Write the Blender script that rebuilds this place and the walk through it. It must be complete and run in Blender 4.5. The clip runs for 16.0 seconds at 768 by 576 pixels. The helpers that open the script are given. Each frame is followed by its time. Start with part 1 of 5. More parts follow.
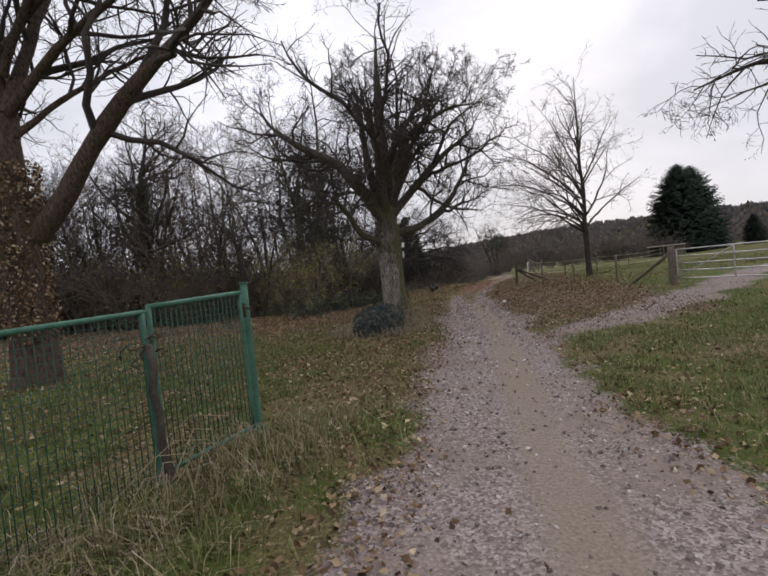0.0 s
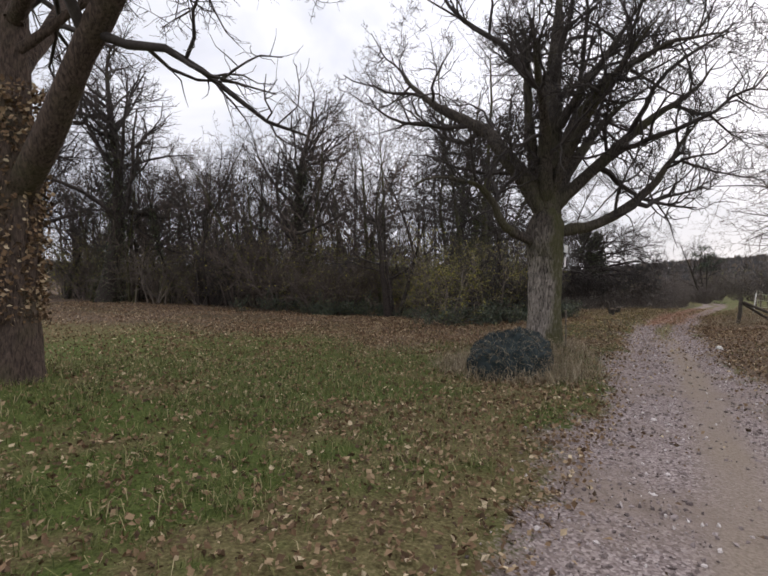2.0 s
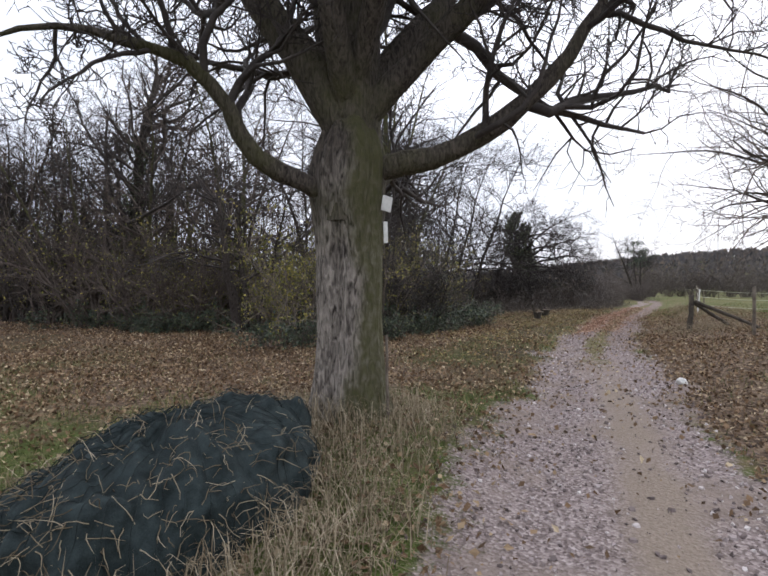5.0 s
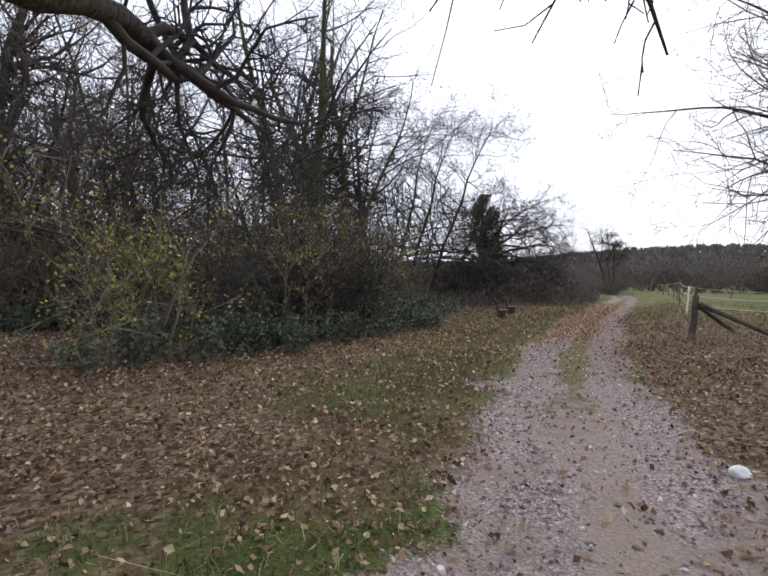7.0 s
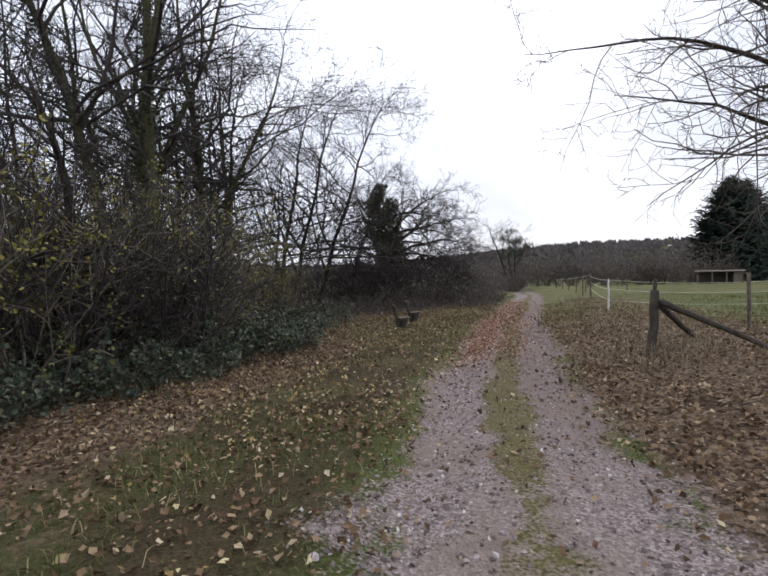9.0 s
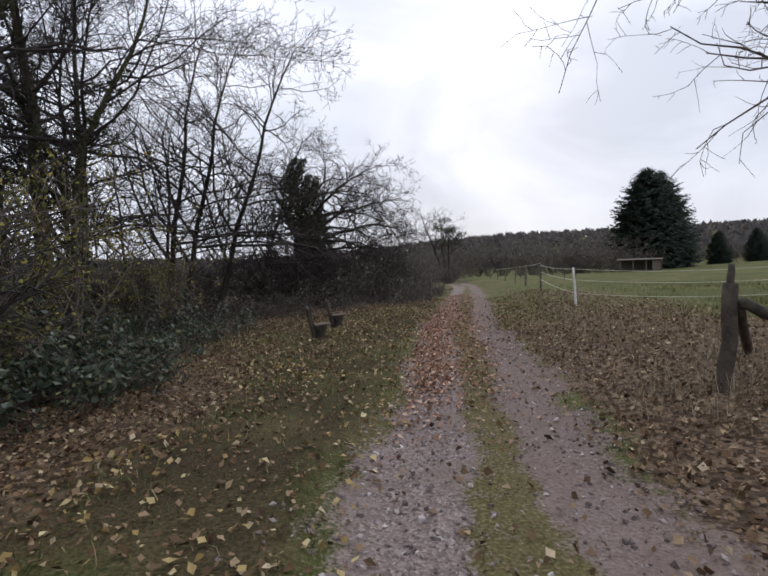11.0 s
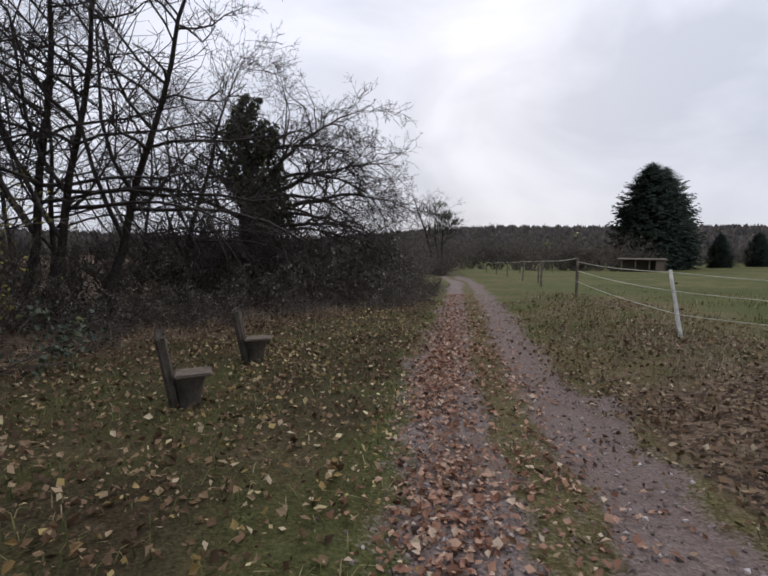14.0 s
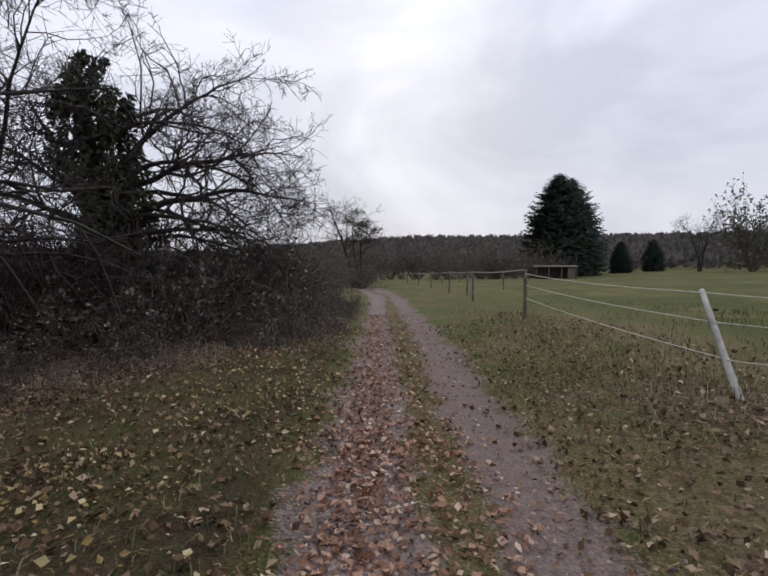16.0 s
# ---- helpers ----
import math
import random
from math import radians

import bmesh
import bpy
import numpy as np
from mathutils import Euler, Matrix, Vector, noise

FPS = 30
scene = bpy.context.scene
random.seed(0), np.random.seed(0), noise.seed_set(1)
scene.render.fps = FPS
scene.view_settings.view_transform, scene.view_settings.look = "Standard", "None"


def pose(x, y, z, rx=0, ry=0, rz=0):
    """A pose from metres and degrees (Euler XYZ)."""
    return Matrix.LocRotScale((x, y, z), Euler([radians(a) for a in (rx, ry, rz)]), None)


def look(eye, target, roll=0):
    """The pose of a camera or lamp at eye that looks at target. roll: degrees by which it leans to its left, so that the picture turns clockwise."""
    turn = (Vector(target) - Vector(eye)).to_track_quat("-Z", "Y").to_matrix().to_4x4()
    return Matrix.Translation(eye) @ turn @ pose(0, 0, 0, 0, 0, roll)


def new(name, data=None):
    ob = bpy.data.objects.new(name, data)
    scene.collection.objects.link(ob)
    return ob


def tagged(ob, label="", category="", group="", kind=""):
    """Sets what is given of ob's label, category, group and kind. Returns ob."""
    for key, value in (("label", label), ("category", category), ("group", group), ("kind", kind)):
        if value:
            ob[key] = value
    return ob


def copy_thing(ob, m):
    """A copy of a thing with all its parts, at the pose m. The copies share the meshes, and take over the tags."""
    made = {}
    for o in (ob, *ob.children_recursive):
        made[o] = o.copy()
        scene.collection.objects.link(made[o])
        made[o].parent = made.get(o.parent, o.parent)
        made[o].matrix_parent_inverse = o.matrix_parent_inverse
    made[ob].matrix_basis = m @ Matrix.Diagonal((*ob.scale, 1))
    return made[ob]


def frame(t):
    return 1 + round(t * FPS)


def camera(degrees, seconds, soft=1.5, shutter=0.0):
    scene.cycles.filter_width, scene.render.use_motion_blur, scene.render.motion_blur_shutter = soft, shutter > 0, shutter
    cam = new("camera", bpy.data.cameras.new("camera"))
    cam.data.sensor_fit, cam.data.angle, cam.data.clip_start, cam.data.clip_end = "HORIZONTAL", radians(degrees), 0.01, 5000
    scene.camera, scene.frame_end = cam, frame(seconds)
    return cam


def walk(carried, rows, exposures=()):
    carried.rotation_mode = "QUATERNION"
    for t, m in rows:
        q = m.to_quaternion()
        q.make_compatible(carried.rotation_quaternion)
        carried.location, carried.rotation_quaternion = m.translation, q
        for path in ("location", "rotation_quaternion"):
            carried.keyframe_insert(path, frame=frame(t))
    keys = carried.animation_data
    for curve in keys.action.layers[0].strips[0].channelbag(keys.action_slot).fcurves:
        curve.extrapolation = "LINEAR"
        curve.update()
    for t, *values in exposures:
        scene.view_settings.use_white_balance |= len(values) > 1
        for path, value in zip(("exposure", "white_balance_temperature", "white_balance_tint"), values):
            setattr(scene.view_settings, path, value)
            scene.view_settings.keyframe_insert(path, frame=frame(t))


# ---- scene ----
cam = camera(76.0, 16.0, soft=1.8)
PATH = [
    (0, (0.0, 0.0, 1.567), (-0.001, 1.999, 1.512), -5.9),
    (0.5, (0.123, 1.103, 1.573), (-0.076, 3.093, 1.564), -3.5),
    (1, (0.261, 1.985, 1.567), (-0.111, 3.95, 1.55), -1.3),
    (1.5, (0.411, 2.844, 1.6), (-0.181, 4.754, 1.592), -0.4),
    (2, (0.625, 3.862, 1.636), (-0.054, 5.743, 1.61), 1.0),
    (2.5, (0.844, 4.883, 1.605), (0.16, 6.762, 1.55), 1.8),
    (3, (1.042, 5.975, 1.626), (0.396, 7.867, 1.565), -1.0),
    (3.5, (1.182, 7.051, 1.634), (0.611, 8.966, 1.555), -0.7),
    (4, (1.522, 8.048, 1.63), (0.95, 9.96, 1.508), -2.7),
    (4.5, (1.727, 9.209, 1.638), (1.187, 11.133, 1.558), -1.4),
    (5, (1.833, 10.278, 1.595), (1.354, 12.22, 1.583), -0.2),
    (7.5, (2.517, 15.582, 1.658), (2.218, 17.558, 1.591), 2.1),
    (8, (2.653, 16.717, 1.65), (2.542, 18.713, 1.599), 0.6),
    (8.5, (2.805, 17.773, 1.629), (2.757, 19.772, 1.581), -1.1),
    (9, (2.815, 18.735, 1.577), (2.806, 20.734, 1.533), -1.2),
    (9.5, (2.89, 19.742, 1.523), (2.981, 21.739, 1.463), -1.6),
    (10, (2.944, 20.657, 1.505), (3.142, 22.646, 1.427), -2.2),
    (12.5, (3.957, 25.802, 1.59), (4.292, 27.772, 1.508), -0.5),
    (13, (4.091, 26.731, 1.585), (4.407, 28.703, 1.474), 2.2),
    (13.5, (4.248, 27.625, 1.547), (4.57, 29.595, 1.428), 0.7),
    (14, (4.427, 28.493, 1.538), (4.742, 30.464, 1.402), 0.9),
    (14.5, (4.678, 29.427, 1.579), (5.086, 31.38, 1.443), 0.1),
    (15, (4.932, 30.321, 1.57), (5.444, 32.252, 1.466), 0.3),
    (15.5, (5.2, 31.152, 1.62), (5.787, 33.063, 1.54), -1.7),
    (16, (5.448, 31.938, 1.622), (6.077, 33.834, 1.531), -0.1),
]
walk(cam, [(t, look(eye, target, roll)) for t, eye, target, roll in PATH],
     exposures=((0.0, -0.04, 6800, 13), (1.5, 0.10, 6850, 13), (3.5, 0.43, 6500, 11), (5.0, 0.55, 6400, 11), (7.5, 0.44, 6350, 11), (10.0, 0.15, 6350, 11), (12.5, -0.15, 6450, 12), (16.0, -0.19, 6450, 12)))


rng = np.random.default_rng(7)


# ---------- light ----------
def make_world():
    w = bpy.data.worlds.new("overcast_sky")
    scene.world = w
    w.use_nodes = True
    nt = w.node_tree
    N, L = nt.nodes, nt.links
    bg = N["Background"]
    sky = N.new("ShaderNodeTexSky")
    sky.sky_type, sky.sun_disc = "NISHITA", False
    sky.sun_elevation, sky.sun_rotation = radians(22), radians(20)
    dim = N.new("ShaderNodeVectorMath")
    dim.operation = "SCALE"
    dim.inputs["Scale"].default_value = 0.10
    L.new(sky.outputs[0], dim.inputs[0])
    co = N.new("ShaderNodeTexCoord")
    mp = N.new("ShaderNodeMapping")
    mp.inputs["Scale"].default_value = (1.0, 1.0, 1.9)
    L.new(co.outputs["Generated"], mp.inputs["Vector"])
    n1 = N.new("ShaderNodeTexNoise")
    n1.inputs["Scale"].default_value, n1.inputs["Detail"].default_value = 2.3, 5
    n1.inputs["Distortion"].default_value = 0.6
    L.new(mp.outputs[0], n1.inputs["Vector"])
    ramp = N.new("ShaderNodeValToRGB")
    e = ramp.color_ramp.elements
    e[0].position, e[0].color = 0.36, (0.67, 0.71, 0.81, 1)
    e[1].position, e[1].color = 0.64, (0.955, 0.985, 1.085, 1)
    L.new(n1.outputs["Fac"], ramp.inputs[0])
    mix = N.new("ShaderNodeMix")
    mix.data_type = "RGBA"
    mix.inputs[0].default_value = 0.94
    L.new(dim.outputs[0], mix.inputs[6])
    L.new(ramp.outputs[0], mix.inputs[7])
    sep = N.new("ShaderNodeSeparateXYZ")
    L.new(co.outputs["Generated"], sep.inputs[0])
    rise = N.new("ShaderNodeMapRange")
    for sock, value in zip(("From Min", "From Max", "To Min", "To Max"), (0.0, 0.7, 0.88, 1.22)):
        rise.inputs[sock].default_value = value
    L.new(sep.outputs["Z"], rise.inputs["Value"])
    lift = N.new("ShaderNodeVectorMath")
    lift.operation = "SCALE"
    L.new(mix.outputs[2], lift.inputs[0])
    L.new(rise.outputs[0], lift.inputs["Scale"])
    L.new(lift.outputs[0], bg.inputs["Color"])
    bg.inputs["Strength"].default_value = 1.04


make_world()
sun = new("sun", bpy.data.lights.new("sun", "SUN"))
sun.data.energy, sun.data.angle, sun.data.color = 0.6, radians(25), (1.0, 0.96, 0.9)
sun.matrix_world = look((0, 0, 40), (-12, -30, 10))


# ---------- materials ----------
def mat(name, rough=0.85, spec=0.25):
    m = bpy.data.materials.new(name)
    m.use_nodes = True
    b = m.node_tree.nodes["Principled BSDF"]
    b.inputs["Roughness"].default_value = rough
    b.inputs["Specular IOR Level"].default_value = spec
    return m, m.node_tree.nodes, m.node_tree.links, b


def noise_node(N, L, co, scale, detail=4, dist=0.0):
    n = N.new("ShaderNodeTexNoise")
    n.inputs["Scale"].default_value, n.inputs["Detail"].default_value = scale, detail
    n.inputs["Distortion"].default_value = dist
    if co is not None:
        L.new(co, n.inputs["Vector"])
    return n.outputs["Fac"]


def ramp_node(N, L, fac, stops):
    r = N.new("ShaderNodeValToRGB")
    while len(r.color_ramp.elements) < len(stops):
        r.color_ramp.elements.new(0.5)
    for el, (p, c) in zip(r.color_ramp.elements, stops):
        el.position, el.color = p, (*c, 1)
    L.new(fac, r.inputs[0])
    return r.outputs[0]


def mix_node(N, L, fac, a, b, mode="MIX"):
    m = N.new("ShaderNodeMix")
    m.data_type, m.blend_type = "RGBA", mode
    for sock, v in ((m.inputs[0], fac), (m.inputs[6], a), (m.inputs[7], b)):
        if isinstance(v, (int, float)):
            sock.default_value = v
        elif isinstance(v, tuple):
            sock.default_value = (*v, 1)
        else:
            L.new(v, sock)
    return m.outputs[2]


def math_node(N, L, op, a, b=0.0, clamp=False):
    m = N.new("ShaderNodeMath")
    m.operation, m.use_clamp = op, clamp
    for sock, v in ((m.inputs[0], a), (m.inputs[1], b)):
        if isinstance(v, (int, float)):
            sock.default_value = v
        else:
            L.new(v, sock)
    return m.outputs[0]


def bump(N, L, b, height, strength, dist):
    n = N.new("ShaderNodeBump")
    n.inputs["Strength"].default_value, n.inputs["Distance"].default_value = strength, dist
    L.new(height, n.inputs["Height"])
    L.new(n.outputs[0], b.inputs["Normal"])


def bark_mat(name, dark, light, moss, moss_amount, scale=1.0, damp_side=0.0, flaked=None):
    m, N, L, b = mat(name, 0.95, 0.15)
    co = N.new("ShaderNodeTexCoord").outputs["Object"]
    mp = N.new("ShaderNodeMapping")
    mp.inputs["Scale"].default_value = (scale * 12, scale * 12, scale * 3.4)
    L.new(co, mp.inputs["Vector"])
    n1 = noise_node(N, L, mp.outputs[0], 3.0, 6, 0.8)
    base = ramp_node(N, L, n1, [(0.32, dark), (0.68, light)])
    n2 = noise_node(N, L, co, 1.1, 3)
    n3 = noise_node(N, L, co, 14, 3)
    if flaked:
        # Grey plates of old bark low on the trunk, darker young bark above.
        sz = N.new("ShaderNodeSeparateXYZ")
        L.new(co, sz.inputs[0])
        n4 = noise_node(N, L, mp.outputs[0], 0.5, 4, 0.5)
        up = math_node(N, L, "ADD", sz.outputs["Z"], math_node(N, L, "MULTIPLY", math_node(N, L, "SUBTRACT", n4, 0.5), 2.6))
        up = ramp_node(N, L, math_node(N, L, "MULTIPLY", up, 0.25), [((flaked - 0.5) * 0.25, (0, 0, 0)), ((flaked + 0.5) * 0.25, (1, 1, 1))])
        base = mix_node(N, L, up, base, ramp_node(N, L, n1, [(0.32, (0.026, 0.022, 0.019)), (0.68, (0.125, 0.105, 0.088))]))
    k = math_node(N, L, "MULTIPLY", ramp_node(N, L, n2, [(0.62 - moss_amount * 0.4, (0, 0, 0)), (0.78 - moss_amount * 0.3, (1, 1, 1))]), n3)
    col = mix_node(N, L, k, base, moss)
    if damp_side:
        sx = N.new("ShaderNodeSeparateXYZ")
        L.new(co, sx.inputs[0])
        edge = math_node(N, L, "ADD", math_node(N, L, "MULTIPLY", sx.outputs["X"], 1.6), math_node(N, L, "MULTIPLY", math_node(N, L, "SUBTRACT", n2, 0.5), 1.2))
        edge = ramp_node(N, L, edge, [(0.02, (0, 0, 0)), (0.30, (damp_side, damp_side, damp_side))])
        col = mix_node(N, L, math_node(N, L, "MULTIPLY", edge, math_node(N, L, "ADD", n3, 0.4), True), col, moss)
    L.new(col, b.inputs["Base Color"])
    bump(N, L, b, n1, 1.0, 0.05 if damp_side else 0.03)
    return m


def island_mat(name, stops, rough=0.8, spec=0.2):
    """Colour drawn piece by piece, for leaves, blades and stones."""
    m, N, L, b = mat(name, rough, spec)
    g = N.new("ShaderNodeNewGeometry")
    c = ramp_node(N, L, g.outputs["Random Per Island"], stops)
    co = N.new("ShaderNodeTexCoord").outputs["Object"]
    v = noise_node(N, L, co, 60, 2)
    c = mix_node(N, L, math_node(N, L, "MULTIPLY", v, 0.25), c, (0.02, 0.015, 0.01))
    L.new(c, b.inputs["Base Color"])
    return m


def plain_mat(name, a, c2, scale=6, rough=0.7, metal=0.0, spec=0.3, bumps=0.3):
    m, N, L, b = mat(name, rough, spec)
    co = N.new("ShaderNodeTexCoord").outputs["Object"]
    n1 = noise_node(N, L, co, scale, 5, 0.3)
    n2 = noise_node(N, L, co, scale * 9, 3)
    f = math_node(N, L, "ADD", math_node(N, L, "MULTIPLY", n1, 0.65), math_node(N, L, "MULTIPLY", n2, 0.35))
    L.new(ramp_node(N, L, f, [(0.35, a), (0.65, c2)]), b.inputs["Base Color"])
    b.inputs["Metallic"].default_value = metal
    bump(N, L, b, n2, bumps, 0.004)
    return m


BARK_OLD = bark_mat("bark_pear", (0.034, 0.028, 0.024), (0.37, 0.325, 0.28), (0.080, 0.079, 0.034), 0.32, 0.75, 0.85, 2.15)
BARK_LIMB = bark_mat("bark_pear_limb", (0.026, 0.022, 0.019), (0.125, 0.105, 0.088), (0.08, 0.08, 0.03), 0.4)
BARK_DARK = bark_mat("bark_dark", (0.022, 0.018, 0.016), (0.08, 0.066, 0.056), (0.065, 0.065, 0.03), 0.15)
BARK_RED = bark_mat("bark_reddish", (0.035, 0.026, 0.021), (0.135, 0.098, 0.078), (0.08, 0.08, 0.03), 0.25)
BARK_MOSS = bark_mat("bark_mossy", (0.032, 0.029, 0.020), (0.115, 0.102, 0.068), (0.115, 0.122, 0.042), 0.6)
TWIG = plain_mat("twig", (0.030, 0.025, 0.023), (0.080, 0.067, 0.060), 3, 0.9, bumps=0)
TWIG_BROWN = plain_mat("twig_brown", (0.060, 0.047, 0.040), (0.155, 0.122, 0.102), 3, 0.9, bumps=0)
# Paler than the other twigs: the thicket's grey-brown haze is in the colour.
TWIG_HAZE = plain_mat("hazy_thicket_twig", (0.105, 0.086, 0.070), (0.225, 0.185, 0.150), 3, 0.9, bumps=0)
# Twigs of the distant hedges, lightened in colour for the haze between.
TWIG_FAR_HAZE = plain_mat("twig_far_haze", (0.075, 0.062, 0.055), (0.150, 0.125, 0.108), 3, 0.9, bumps=0)
LEAF = island_mat("dead_leaf", [(0.0, (0.065, 0.041, 0.024)), (0.35, (0.145, 0.088, 0.048)), (0.65, (0.25, 0.158, 0.09)), (0.9, (0.385, 0.28, 0.168)), (1.0, (0.60, 0.49, 0.33))])
LEAF_RED = island_mat("red_leaf", [(0.0, (0.15, 0.072, 0.045)), (0.5, (0.38, 0.20, 0.13)), (0.85, (0.56, 0.36, 0.25)), (1.0, (0.68, 0.54, 0.40))])
LEAF_YELLOW = island_mat("yellow_leaf", [(0.0, (0.20, 0.125, 0.045)), (0.5, (0.40, 0.29, 0.11)), (1.0, (0.68, 0.58, 0.33))])
LEAF_GREEN = island_mat("bramble_leaf", [(0.0, (0.028, 0.042, 0.026)), (0.6, (0.06, 0.085, 0.052)), (0.92, (0.11, 0.13, 0.07)), (1.0, (0.26, 0.25, 0.10))], 0.55, 0.4)
LEAF_OLIVE = island_mat("thicket_leaf", [(0.0, (0.10, 0.105, 0.032)), (0.6, (0.23, 0.22, 0.06)), (1.0, (0.46, 0.38, 0.10))])
LEAF_IVY = island_mat("ivy_leaf", [(0.0, (0.016, 0.022, 0.010)), (0.7, (0.050, 0.062, 0.027)), (1.0, (0.14, 0.15, 0.055))], 0.5, 0.4)
LEAF_BROWN = island_mat("brown_bramble_leaf", [(0.0, (0.026, 0.022, 0.018)), (0.55, (0.066, 0.053, 0.040)), (0.85, (0.15, 0.125, 0.097)), (1.0, (0.36, 0.32, 0.26))], 0.5, 0.45)
# Distant hedge leaves, with haze painted in as a paler, greyer range.
LEAF_FAR_HAZE = island_mat("far_leaf_haze", [(0.0, (0.085, 0.074, 0.062)), (0.6, (0.135, 0.115, 0.092)), (1.0, (0.20, 0.17, 0.125))])
NEEDLE = island_mat("spruce_needles", [(0.0, (0.018, 0.030, 0.024)), (0.7, (0.042, 0.062, 0.048)), (1.0, (0.085, 0.11, 0.08))])
GRASS = island_mat("grass_blade", [(0.0, (0.058, 0.074, 0.020)), (0.5, (0.125, 0.150, 0.042)), (0.8, (0.22, 0.21, 0.082)), (1.0, (0.44, 0.36, 0.21))])
STRAW = island_mat("dry_grass", [(0.0, (0.14, 0.105, 0.066)), (0.6, (0.30, 0.24, 0.155)), (1.0, (0.50, 0.42, 0.30))])
STONE = island_mat("gravel_stone", [(0.0, (0.105, 0.082, 0.077)), (0.5, (0.24, 0.192, 0.182)), (0.85, (0.44, 0.375, 0.36)), (1.0, (0.74, 0.68, 0.65))])
GREEN_PAINT = plain_mat("green_paint", (0.03, 0.095, 0.065), (0.075, 0.19, 0.135), 5, 0.6)
WIRE = plain_mat("green_wire", (0.015, 0.05, 0.035), (0.03, 0.085, 0.06), 5, 0.6)
WOOD = plain_mat("weathered_wood", (0.07, 0.055, 0.042), (0.20, 0.165, 0.13), 7, 0.9)
WOOD_DARK = plain_mat("rotten_wood", (0.03, 0.025, 0.020), (0.105, 0.088, 0.07), 7, 0.9)
CUT = plain_mat("cut_wood", (0.085, 0.066, 0.050), (0.21, 0.17, 0.13), 12, 0.9)
PALE = plain_mat("pale_post", (0.30, 0.29, 0.27), (0.60, 0.58, 0.54), 8, 0.8)
ROPE = plain_mat("fence_tape", (0.42, 0.42, 0.33), (0.62, 0.62, 0.50), 20, 0.8)
STEEL = plain_mat("galvanised_steel", (0.34, 0.34, 0.34), (0.55, 0.55, 0.55), 8, 0.45, 0.7)
WHITE = plain_mat("white_sign", (0.55, 0.54, 0.50), (0.80, 0.79, 0.76), 10, 0.6)
NET = plain_mat("dark_net", (0.007, 0.012, 0.012), (0.034, 0.048, 0.048), 14, 0.85, bumps=1.0)
RUST = plain_mat("rusty_iron", (0.02, 0.014, 0.011), (0.09, 0.05, 0.032), 20, 0.8)


# ---------- plan ----------
def value_noise(x, y, scale, seed=0):
    x, y = np.asarray(x, float) / scale, np.asarray(y, float) / scale
    xi, yi = np.floor(x), np.floor(y)
    fx, fy = x - xi, y - yi
    fx, fy = fx * fx * (3 - 2 * fx), fy * fy * (3 - 2 * fy)

    def corner(a, b):
        v = np.sin(a * 127.1 + b * 311.7 + seed * 74.7) * 43758.5453
        return v - np.floor(v)

    top = corner(xi, yi) * (1 - fx) + corner(xi + 1, yi) * fx
    low = corner(xi, yi + 1) * (1 - fx) + corner(xi + 1, yi + 1) * fx
    return top * (1 - fy) + low * fy


def smooth(a, b, v):
    t = np.clip((np.asarray(v, float) - a) / (b - a), 0, 1)
    return t * t * (3 - 2 * t)


# The track's middle line, x at each y, and half its width.
TRACK_Y = (-40, -3, 2.8, 7, 11.2, 15, 19.9, 25, 30.7, 34.6, 40.9, 57.5, 75, 110)
TRACK_X = (-6, 0.45, 0.95, 1.55, 2.3, 2.85, 3.45, 4.25, 5.80, 6.82, 8.87, 14.1, 18.3, 22)
HALF_W = (1.2, 1.2, 1.2, 1.2, 1.2, 1.2, 1.15, 1.05, 1.05, 1.05, 1.0, 1.0, 1.0, 1.0)
# The edge of the wood, x at each y: the thicket stands to its left.
EDGE_Y = (20, 21.5, 23.5, 27.5, 33, 37, 39.5, 41.5, 48, 60, 75, 110)
EDGE_X = (-4.6, -3.2, -1.4, 0.3, 0.4, 0.9, 3.6, 6.4, 8.4, 11.2, 15.5, 19.5)


def off_track(x, y):
    """Metres to the right of the track's middle line."""
    return (x - np.interp(y, TRACK_Y, TRACK_X)) * np.where(np.asarray(y) > 22, 0.95, 0.99)


def spur_distance(x, y):
    """Distance from the middle of the short drive to the field gate."""
    best = np.full(np.shape(x), 1e9)
    for (ax, ay), (bx, by) in (((2.0, 9.0), (5.5, 11.4)), ((5.5, 11.4), (9.0, 14.2)), ((9.0, 14.2), (13.5, 18.4)), ((13.5, 18.4), (30, 30))):
        t = np.clip(((x - ax) * (bx - ax) + (y - ay) * (by - ay)) / ((bx - ax) ** 2 + (by - ay) ** 2), 0, 1)
        best = np.minimum(best, np.hypot(x - ax - t * (bx - ax), y - ay - t * (by - ay)))
    return best


def wood_depth(x, y):
    """How deep inside the wood a place lies, in metres; negative outside."""
    near = np.interp(y, EDGE_Y, EDGE_X) - x
    south = (np.asarray(y) - (24.2 + 0.10 * np.clip(-np.asarray(x) - 6, 0, 60))) * 1.0
    return np.where(np.asarray(x) < -4.6, south, np.where(np.asarray(y) < 20, -5.0, near))


